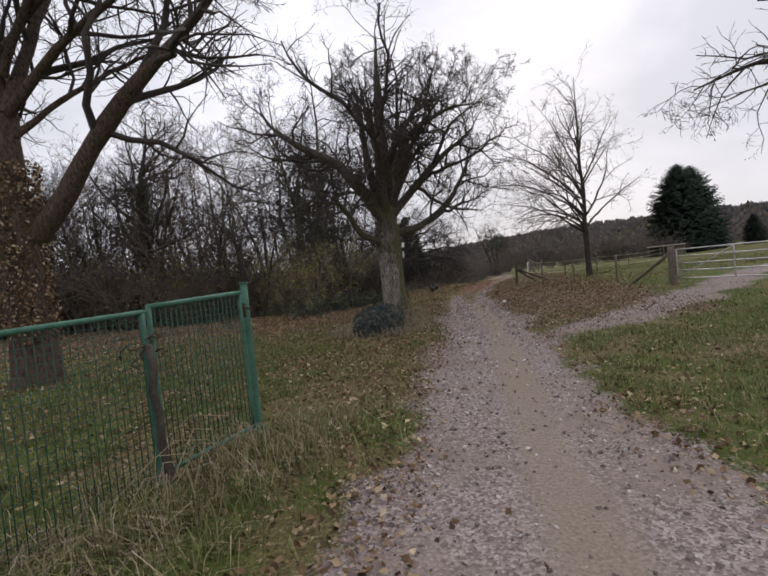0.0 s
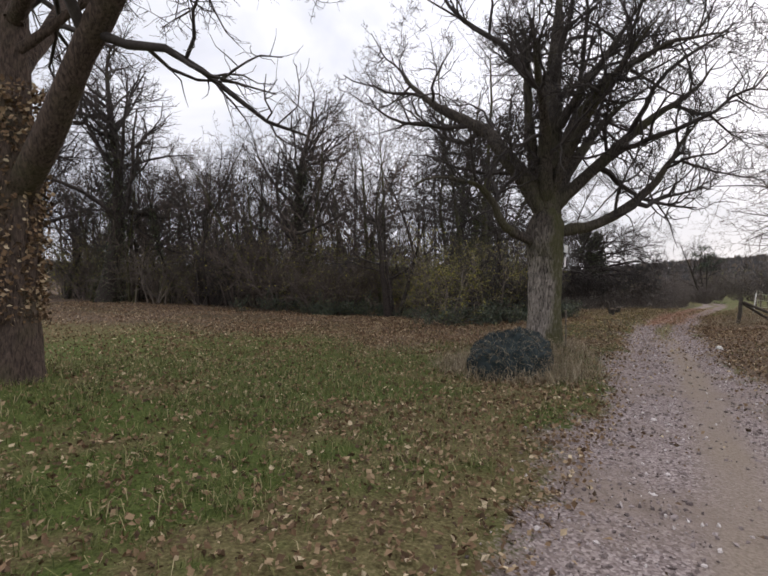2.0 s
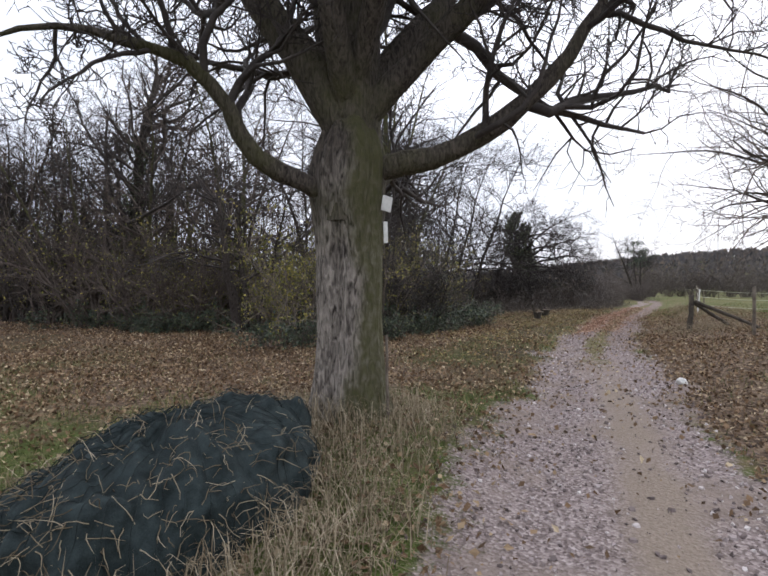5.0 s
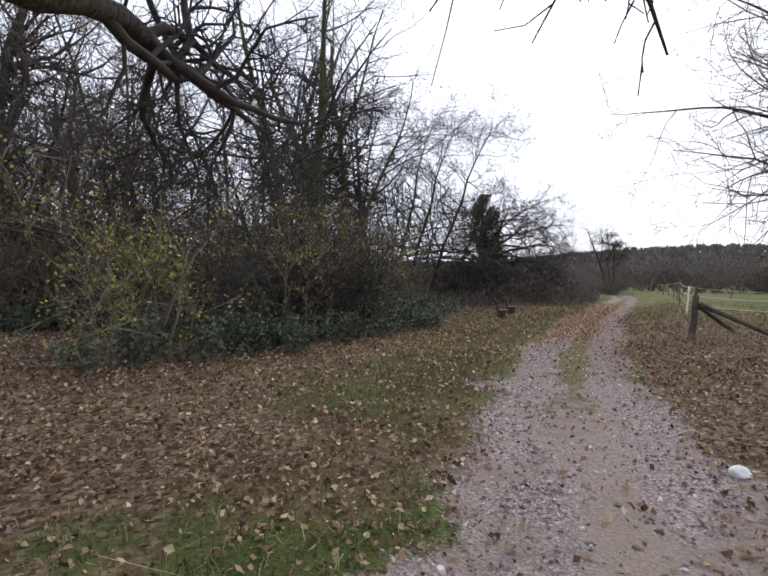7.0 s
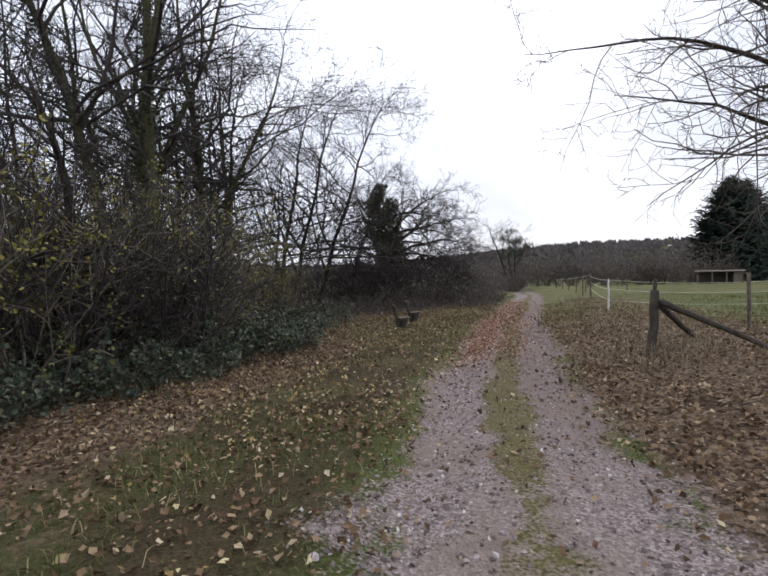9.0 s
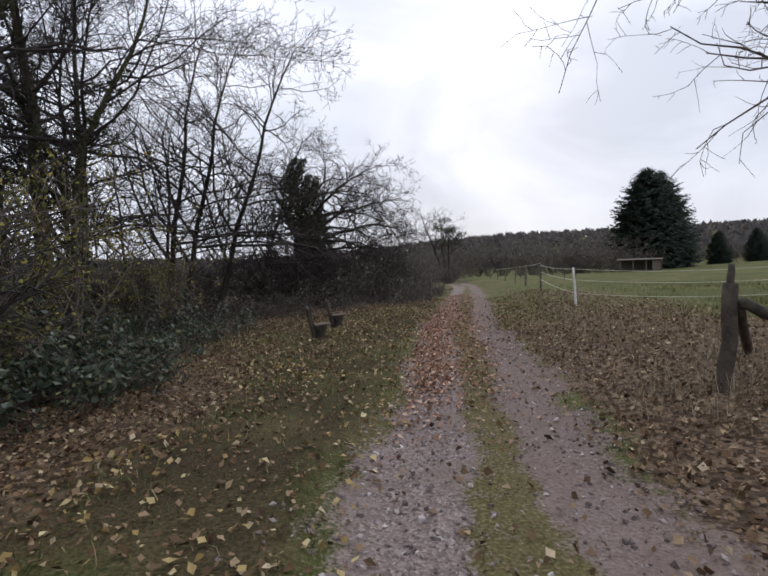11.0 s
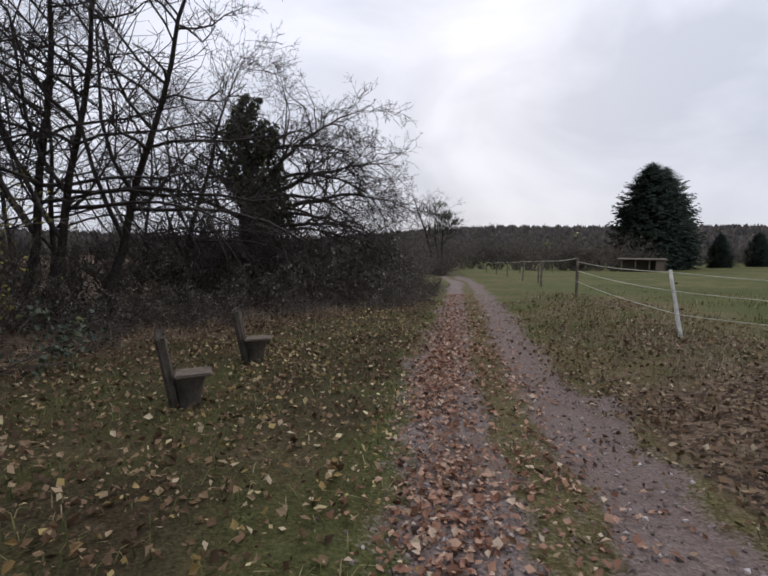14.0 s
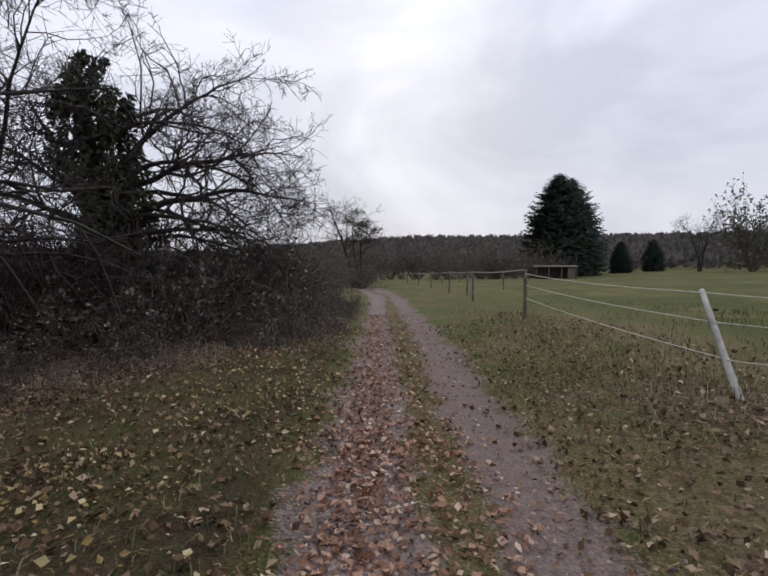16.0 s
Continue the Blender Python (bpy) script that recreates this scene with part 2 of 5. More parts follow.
def gravel_mask(x, y):
    d, hw = np.abs(off_track(x, y)), np.interp(y, TRACK_Y, HALF_W)
    wob = (value_noise(x, y, 1.1, 3) - 0.5) * (0.6 - 0.38 * smooth(21, 26, y)) + (value_noise(x, y, 0.35, 4) - 0.5) * 0.35
    g = smooth(hw + 0.42, hw - 0.50, d + wob)
    strip = smooth(18, 23, y) * smooth(0.42, 0.16, np.abs(off_track(x, y) + 0.0) + wob * 0.6)
    g = g * (1 - 0.72 * strip)
    s = smooth(1.2, 0.3, spur_distance(x, y) + wob) * 0.72
    return np.maximum(g, s)


def lush_patch(x, y):
    """1 where the grass is green and thick, 0 where it is thin, tan and leafy."""
    n = value_noise(x, y, 2.6, 31) * 0.26 + value_noise(x, y, 0.85, 32) * 0.40 + value_noise(x, y, 0.3, 33) * 0.34
    return smooth(0.31, 0.57, n) * (1 - 0.4 * smooth(20, 26, y)) * (1 - 0.7 * smooth(14, 19, y) * smooth(1.0, 0.6, np.abs(off_track(x, y))))


def litter_mask(x, y):
    x, y = np.asarray(x, float), np.asarray(y, float)
    o = off_track(x, y)
    n = value_noise(x, y, 1.7, 11)
    right = smooth(0.7, 1.5, o) * smooth(7.0, 4.0, o) * smooth(9, 13, y) * (0.4 + 0.6 * smooth(37, 31, y)) * smooth(46, 39, y)
    left = smooth(-0.7, -1.2, o) * (0.10 + 0.85 * smooth(-2.6, -0.5, wood_depth(x, y)) * smooth(34, 28, y) + 0.9 * smooth(-1.9, -0.2, wood_depth(x, y)) * smooth(33, 37, y) + 0.6 * smooth(13, 18, y) * smooth(1.6, -1.5, x) * smooth(30, 25, y))
    fore = smooth(0.9, 1.4, o) * smooth(12, 8, y) * 0.35
    seats = 0.16 * smooth(-0.9, -1.6, o) * smooth(22, 27, y) * smooth(46, 38, y)
    under = smooth(7.5, 3.0, np.hypot(x - 0.3, y - 17.5)) * 0.35
    return np.clip((right * 1.2 + left + fore + under + seats) * (0.55 + 0.9 * n), 0, 1) * smooth(60, 45, y)


def height(x, y):
    x, y = np.asarray(x, float), np.asarray(y, float)
    o = off_track(x, y)
    z = 0.27 * smooth(1.1, 3.2, o) * smooth(13, 20, y) * smooth(140, 60, y)
    z = z + 0.06 * smooth(-0.8, -1.4, o) - 0.0
    rut = np.exp(-((np.abs(o) - 0.70) / 0.30) ** 2) * smooth(10, 20, y)
    z = z - 0.045 * rut
    z = z + 0.22 * np.exp(-((x - 0.3) ** 2 + (y - 15.1) ** 2) / 1.3)
    z = z + 0.30 * np.exp(-((x + 5.75) ** 2 + (y - 8.0) ** 2) / 5.0)
    z = z + 0.10 * (value_noise(x, y, 3.1, 1) - 0.5) * smooth(1.0, 2.2, np.abs(o))
    z = z + 0.035 * (value_noise(x, y, 0.55, 2) - 0.5) * smooth(0.6, 1.5, np.abs(o))
    z = z + 0.018 * (value_noise(x, y, 0.3, 5) - 0.5)
    r = np.hypot(x, y)
    far = x * 0.35 + y * 0.94
    z = z - 0.012 * np.clip(far - 45, 0, 160) * smooth(-200, 40, far)
    z = z + 1.6 * smooth(25, 90, x - 0.25 * y) * smooth(-20, 40, far)
    ridge = 6 + 5 * value_noise(x, y, 160, 21) + 13 * smooth(-60, 180, x)
    return z + ridge * smooth(240, 520, r) * smooth(-150, 120, far) + 2 * smooth(200, 600, r)


def grown_axis(lo, hi, step, end, grow=1.09):
    core = list(np.arange(lo, hi + 1e-6, step))
    a, s = core[-1], step
    while a < end:
        s *= grow
        a += s
        core.append(a)
    a, s, left = core[0], step, []
    while a > -end:
        s *= grow
        a -= s
        left.append(a)
    return np.array(left[::-1] + core)


# ---------- mesh helpers ----------
def mesh_from(name, verts, faces, mats=(), which=None, shade=True):
    """A mesh from arrays: verts [n,3], faces [m,k]."""
    me = bpy.data.meshes.new(name)
    verts, faces = np.asarray(verts, np.float32), np.asarray(faces, np.int32)
    k = faces.shape[1]
    me.vertices.add(len(verts))
    me.vertices.foreach_set("co", verts.ravel())
    me.loops.add(faces.size)
    me.loops.foreach_set("vertex_index", faces.ravel())
    me.polygons.add(len(faces))
    me.polygons.foreach_set("loop_start", np.arange(0, faces.size, k, dtype=np.int32))
    for m in mats:
        me.materials.append(m)
    if which is not None:
        me.polygons.foreach_set("material_index", np.asarray(which, np.int32))
    me.polygons.foreach_set("use_smooth", np.full(len(faces), shade))
    me.update(calc_edges=True)
    return me


def thing(name, label, category, at=(0, 0, 0), rz=0, group="", kind=""):
    ob = new(name)
    ob.matrix_basis = pose(*at, 0, 0, rz)
    return tagged(ob, label, category, group, kind)


def hang(name, me, parent, label=""):
    ob = new(name, me)
    ob.parent = parent
    if label:
        ob["label"] = label
    return ob


def part(name, bm, material, parent, label=""):
    me = bpy.data.meshes.new(name)
    bm.to_mesh(me)
    bm.free()
    me.materials.append(material)
    return hang(name, me, parent, label)


def tubes(P, R, sides):
    """Tubes along M polylines of n points: P [M,n,3], R [M,n]."""
    M, n, _ = P.shape
    T = np.gradient(P, axis=1)
    T /= np.linalg.norm(T, axis=2, keepdims=True) + 1e-9
    ref = np.where(np.abs(T[:, :1, 2:3]) > 0.8, np.array([1.0, 0, 0]), np.array([0, 0, 1.0]))
    U = np.cross(T, ref)
    U /= np.linalg.norm(U, axis=2, keepdims=True) + 1e-9
    V = np.cross(T, U)
    a = np.arange(sides) * 2 * np.pi / sides
    ring = U[:, :, None] * np.cos(a)[:, None] + V[:, :, None] * np.sin(a)[:, None]
    verts = (P[:, :, None] + ring * R[:, :, None, None]).reshape(-1, 3)
    i = np.arange(M)[:, None, None] * n * sides + np.arange(n - 1)[:, None] * sides + np.arange(sides)
    j = np.arange(M)[:, None, None] * n * sides + np.arange(n - 1)[:, None] * sides + (np.arange(sides) + 1) % sides
    return verts, np.stack([i, j, j + sides, i + sides], -1).reshape(-1, 4)


def joined(parts):
    vs, fs, at = [], [], 0
    for v, f in parts:
        vs.append(v)
        fs.append(f + at)
        at += len(v)
    return np.concatenate(vs), np.concatenate(fs)


def unit(v):
    return v / (np.linalg.norm(v, axis=-1, keepdims=True) + 1e-9)


def sprout(P, R, per, g, t0=0.25, t1=1.0, length=0.45, angle=(35, 65), n=5, up=0.15, wiggle=0.18, thin=0.6, taper=0.25, least=0.003, droop=0.0, slim=0.022):
    """Side branches of M polylines: per of them on each one."""
    M, k, _ = P.shape
    own = np.repeat(np.arange(M), per)
    t = t0 + (t1 - t0) * g.random(len(own)) ** 0.8
    f = t * (k - 1)
    i = np.minimum(f.astype(int), k - 2)
    w = (f - i)[:, None]
    start = P[own, i] * (1 - w) + P[own, i + 1] * w
    r0 = (R[own, i] * (1 - w[:, 0]) + R[own, i + 1] * w[:, 0])
    along = unit(P[own, i + 1] - P[own, i])
    side = unit(np.cross(along, g.normal(size=along.shape)))
    a = np.radians(g.uniform(angle[0], angle[1], len(own)))[:, None]
    d = along * np.cos(a) + side * np.sin(a)
    size = np.linalg.norm(np.diff(P, axis=1), axis=2).sum(1)[own]
    ln = size * length * (1.15 - 0.65 * t) * g.uniform(0.6, 1.25, len(own))
    out = np.zeros((len(own), n, 3))
    out[:, 0] = start
    for s in range(1, n):
        d = unit(d + g.normal(size=d.shape) * wiggle + np.array([0, 0, up - droop * s / n]))
        out[:, s] = out[:, s - 1] + d * (ln / (n - 1))[:, None]
    rr = np.maximum(np.minimum(r0 * thin, ln * slim), least)
    return out, np.maximum(rr[:, None] * np.linspace(1, taper, n), least * 0.6)


def stem(g, base, tilt, length, radius, n=9, wiggle=0.06, top=0.35, flare=1.35):
    d = unit(np.array([tilt[0], tilt[1], 1.0]))
    P = np.zeros((1, n, 3))
    P[0, 0] = base
    for s in range(1, n):
        d = unit(d + g.normal(size=3) * wiggle * np.array([1, 1, 0.3]))
        P[0, s] = P[0, s - 1] + d * length / (n - 1)
    R = radius * np.linspace(1, top, n)[None].copy()
    R[0, 0] *= flare
    return P, R


def arc_limbs(rows, g, n=10, wiggle=0.1):
    """Limbs given as height, way round, rise at the start, rise at the end, length, radius.

    The rise may also be a tuple of several, evenly spaced along the limb."""
    P, R = np.zeros((len(rows), n, 3)), np.zeros((len(rows), n))
    for k, (z, az, e0, e1, ln, r) in enumerate(rows):
        bends = e0 if isinstance(e0, tuple) else (e0, e1)
        p = np.array([0, 0, z], float)
        P[k, 0] = p
        a = radians(az)
        for s in range(1, n):
            e = radians(float(np.interp(s / (n - 1), np.linspace(0, 1, len(bends)), bends))) + g.normal() * wiggle * (0.5 if isinstance(e0, tuple) else 1)
            a += g.normal() * wiggle * (0.45 if isinstance(e0, tuple) else 1)
            p = p + np.array([math.cos(a) * math.cos(e), math.sin(a) * math.cos(e), math.sin(e)]) * ln / (n - 1)
            P[k, s] = p
        R[k] = r * (1 - (0.96 if isinstance(e0, tuple) else 0.9) * np.linspace(0, 1, n) ** (1.4 if isinstance(e0, tuple) else 1.15))
    return P, R


def lumpy_trunk(radius, top_z, lean=(0, 0), sides=72, rings=60, top_scale=1.1, seed=3):
    """A trunk with root flare, flutes and burls, that widens under its crown."""
    z = np.linspace(-0.15, top_z + 0.5, rings)
    a = np.arange(sides) * 2 * np.pi / sides
    f = z / top_z
    prof = radius * (1 + 0.45 * np.exp(-(z + 0.15) * 3.0) + (top_scale - 1) * smooth(0.6, 1.0, f))
    prof = prof * np.sqrt(np.clip(1 - np.clip((z - top_z + 0.35) / 0.85, 0, 1) ** 2, 0.0004, 1))
    Z, A = np.meshgrid(z, a, indexing="ij")
    lump = 1 + 0.11 * np.sin(A * 3 + Z * 0.7 + seed) + 0.06 * np.sin(A * 7 - Z * 1.3) + 0.05 * np.abs(np.sin(A * 13 + 2.5 * value_noise(A * 2, Z * 1.5, 1, seed))) + 0.14 * (value_noise(A * 1.9 + 5, Z * 2.2, 1, seed) - 0.5) + 0.06 * (value_noise(A * 9, Z * 2.5, 1, seed + 4) - 0.5)
    rr = prof[:, None] * lump
    v = np.stack([np.cos(A) * rr + lean[0] * Z, np.sin(A) * rr + lean[1] * Z, Z], -1).reshape(-1, 3)
    i = np.arange(rings - 1)[:, None] * sides + np.arange(sides)
    j = np.arange(rings - 1)[:, None] * sides + (np.arange(sides) + 1) % sides
    return v, np.stack([i, j, j + sides, i + sides], -1).reshape(-1, 4)


def leaves(at, size, g, flat=0.0, normal=None):
    """Folded leaves of six corners: at [n,3], size [n]. flat: 1 lies on the ground."""
    n = len(at)
    up = unit(g.normal(size=(n, 3)) * (1 - flat) + np.array([0, 0, 1.0]) * (0.25 + flat) + (0 if normal is None else normal))
    x = unit(np.cross(up, g.normal(size=(n, 3))))
    y = np.cross(up, x)
    s = np.asarray(size)[:, None]
    curl = (g.random(n)[:, None] - 0.25) * 0.5 * s
    w = s * g.uniform(0.28, 0.45, n)[:, None]
    tip, tail = at + x * s * 0.5 + up * curl * 0.5, at - x * s * 0.5 + up * curl * 0.3
    a, b = at + y * w + x * s * 0.1 + up * curl, at - y * w + x * s * 0.1 + up * curl
    v = np.stack([tail, b, tip, a], 1).reshape(-1, 3)
    k = np.arange(n)[:, None] * 4
    return v, np.concatenate([k + np.array([0, 1, 2]), k + np.array([0, 2, 3])])


def blades(at, tall, g, lean=0.5, wide=0.006):
    """Grass blades: one bent triangle pair each."""
    n = len(at)
    a = g.random(n) * 6.283
    d = np.stack([np.cos(a), np.sin(a), np.zeros(n)], 1)
    s = np.stack([-np.sin(a), np.cos(a), np.zeros(n)], 1) * wide
    t = np.asarray(tall)[:, None]
    l = g.random(n)[:, None] * lean
    mid = at + d * t * l * 0.35 + np.array([0, 0, 1.0]) * t * 0.6
    tip = at + d * t * l * 1.2 + np.array([0, 0, 1.0]) * t * (1 - l * 0.45)
    v = np.stack([at - s, at + s, mid + s * 0.7, mid - s * 0.7, tip], 1).reshape(-1, 3)
    k = np.arange(n)[:, None] * 5
    return v, np.concatenate([k + np.array(q) for q in ((0, 1, 2), (0, 2, 3), (3, 2, 4))])


def box(bm, size, at=(0, 0, 0), rot=None, bevel=0.0):
    r = bmesh.ops.create_cube(bm, size=1)
    m = Matrix.Translation(at) @ (rot.to_4x4() if rot else Matrix()) @ Matrix.Diagonal((*size, 1))
    bmesh.ops.transform(bm, matrix=m, verts=r["verts"])
    if bevel:
        es = list({e for v in r["verts"] for e in v.link_edges})
        bmesh.ops.bevel(bm, geom=es, offset=bevel, segments=2, affect="EDGES")


def rod(name, a, b, radius, material, parent, sides=10, top=None, wob=0.0, seed=0, rings=6, label=""):
    """A round post or rail between two points, with an uneven outline and closed ends."""
    g = np.random.default_rng(seed + 17)
    a, b = np.array(a, float), np.array(b, float)
    P = a + (b - a) * np.linspace(0, 1, rings)[:, None]
    P[1:-1] += g.normal(size=(rings - 2, 3)) * wob
    R = np.linspace(radius, top or radius, rings) * (1 + g.normal(size=rings) * 0.05 * (wob > 0))
    e = unit(b - a)[None] * radius * 0.02
    P = np.concatenate([P[:1] - e, P, P[-1:] + e])
    R = np.concatenate([[0.0005], R, [0.0005]])
    v, f = tubes(P[None], R[None], sides)
    return hang(name, mesh_from(name, v, f, [material]), parent, label)


# ---------- ground ----------
def make_ground():
    xs, ys = grown_axis(-6, 12, 0.16, 1500, 1.12), grown_axis(-2, 46, 0.16, 1500, 1.12)
    X, Y = np.meshgrid(xs, ys, indexing="ij")
    x, y = X.ravel(), Y.ravel()
    v = np.stack([x, y, height(x, y)], 1)
    i = (np.arange(len(xs) - 1)[:, None] * len(ys) + np.arange(len(ys) - 1)).ravel()
    f = np.stack([i, i + len(ys), i + len(ys) + 1, i + 1], 1)
    m, N, L, b = mat("ground", 0.95, 0.1)
    me = mesh_from("ground", v, f, [m])
    o = off_track(x, y)
    wood = smooth(-1.0, 0.6, wood_depth(x, y))
    lush = lush_patch(x, y) * (1 - 0.75 * smooth(-8, -13, x))
    field = smooth(5.0, 7.5, o) * smooth(20, 27, y)
    for nm, val in (("gravel", gravel_mask(x, y)), ("litter", np.maximum(litter_mask(x, y), wood)), ("lush", lush), ("lane", 1.1 * np.exp(-((o - 0.05 - 0.12 * smooth(3, 7, y)) / 0.26) ** 4) * smooth(22, 17, y) * (0.5 + 0.7 * value_noise(x, y, 0.8, 71))), ("dirt", 0.75 * smooth(20, 27, y) * np.maximum(smooth(-0.3, 0.3, o), 0.45)), ("field", field), ("dark_verge", 0.9 * smooth(15, 20, y) * smooth(-0.9, -1.5, o) * smooth(60, 48, y) * (0.4 + 0.8 * value_noise(x, y, 0.7, 44)))):
        at = me.attributes.new(nm, "FLOAT", "POINT")
        at.data.foreach_set("value", np.asarray(val, np.float32))

    def attr(nm):
        n = N.new("ShaderNodeAttribute")
        n.attribute_name = nm
        return n.outputs["Fac"]

    co = N.new("ShaderNodeTexCoord").outputs["Object"]
    n_fine, n_mid, n_big = noise_node(N, L, co, 38, 5), noise_node(N, L, co, 6, 5), noise_node(N, L, co, 0.7, 4)
    grass = ramp_node(N, L, n_fine, [(0.3, (0.075, 0.058, 0.027)), (0.55, (0.140, 0.122, 0.055)), (0.75, (0.25, 0.20, 0.11))])
    lushc = ramp_node(N, L, n_fine, [(0.3, (0.045, 0.060, 0.016)), (0.7, (0.105, 0.135, 0.036))])
    grass = mix_node(N, L, ramp_node(N, L, attr("lush"), [(0.15, (0, 0, 0)), (0.85, (1, 1, 1))]), grass, lushc)
    fieldc = ramp_node(N, L, n_mid, [(0.3, (0.060, 0.068, 0.020)), (0.7, (0.116, 0.118, 0.038))])
    n_huge = noise_node(N, L, co, 0.16, 6, 0.5)
    fieldc = mix_node(N, L, ramp_node(N, L, n_big, [(0.38, (0, 0, 0)), (0.58, (0.9, 0.9, 0.9))]), fieldc, (0.175, 0.148, 0.068))
    fieldc = mix_node(N, L, ramp_node(N, L, n_huge, [(0.42, (0, 0, 0)), (0.58, (0.85, 0.85, 0.85))]), fieldc, (0.076, 0.088, 0.028))
    fieldc = mix_node(N, L, ramp_node(N, L, n_fine, [(0.5, (0, 0, 0)), (0.7, (0.5, 0.5, 0.5))]), fieldc, (0.035, 0.045, 0.015))
    col = mix_node(N, L, attr("field"), grass, fieldc)
    # The left verge turns a darker brown, in uneven patches.
    col = mix_node(N, L, attr("dark_verge"), col, ramp_node(N, L, n_fine, [(0.3, (0.030, 0.023, 0.013)), (0.7, (0.080, 0.062, 0.034))]))
    v1 = N.new("ShaderNodeTexVoronoi")
    v1.inputs["Scale"].default_value = 22
    L.new(co, v1.inputs["Vector"])
    litter = ramp_node(N, L, v1.outputs["Color"], [(0.2, (0.05, 0.034, 0.024)), (0.5, (0.12, 0.082, 0.056)), (0.8, (0.22, 0.16, 0.11))])
    k = math_node(N, L, "ADD", attr("litter"), math_node(N, L, "MULTIPLY", math_node(N, L, "SUBTRACT", n_mid, 0.5), 0.9))
    col = mix_node(N, L, ramp_node(N, L, k, [(0.35, (0, 0, 0)), (0.75, (1, 1, 1))]), col, litter)
    v2 = N.new("ShaderNodeTexVoronoi")
    v2.inputs["Scale"].default_value = 48
    L.new(co, v2.inputs["Vector"])
    grav = ramp_node(N, L, v2.outputs["Color"], [(0.15, (0.135, 0.105, 0.099)), (0.55, (0.26, 0.21, 0.197)), (0.95, (0.43, 0.367, 0.347))])
    dirt = ramp_node(N, L, n_mid, [(0.3, (0.18, 0.14, 0.115)), (0.7, (0.28, 0.225, 0.19))])
    dk = ramp_node(N, L, n_big, [(0.47, (0, 0, 0)), (0.62, (0.85, 0.85, 0.85))])
    grav = mix_node(N, L, dk, grav, dirt)
    grav = mix_node(N, L, attr("lane"), grav, ramp_node(N, L, n_fine, [(0.3, (0.195, 0.155, 0.122)), (0.7, (0.30, 0.243, 0.197))]))
    grav = mix_node(N, L, attr("dirt"), grav, ramp_node(N, L, n_fine, [(0.3, (0.125, 0.090, 0.077)), (0.7, (0.24, 0.182, 0.156))]))
    gk = math_node(N, L, "ADD", attr("gravel"), math_node(N, L, "MULTIPLY", math_node(N, L, "SUBTRACT", n_fine, 0.5), 1.0))
    gk = math_node(N, L, "ADD", gk, math_node(N, L, "MULTIPLY", math_node(N, L, "SUBTRACT", n_mid, 0.5), 0.8))
    gk = ramp_node(N, L, gk, [(0.36, (0, 0, 0)), (0.62, (1, 1, 1))])
    L.new(mix_node(N, L, gk, col, grav), b.inputs["Base Color"])
    hgt = math_node(N, L, "ADD", math_node(N, L, "MULTIPLY", v2.outputs["Distance"], 0.8), n_fine)
    bump(N, L, b, hgt, 0.7, 0.02)
    tagged(new("ground", me), "leaf-strewn grass, gravel track and green field", "ground", kind="structure")


make_ground()


def spread(n, x0, x1, y0, y1, weight, g):
    """n random places on the ground with the given weight function."""
    x, y = g.uniform(x0, x1, n), g.uniform(y0, y1, n)
    keep = g.random(n) < weight(x, y)
    x, y = x[keep], y[keep]
    return np.stack([x, y, height(x, y)], 1)


def stuff(name, label, category, v, f, material, shade=False):
    return tagged(new(name, mesh_from(name, v, f, [material], shade=shade)), label, category, kind="stuff")


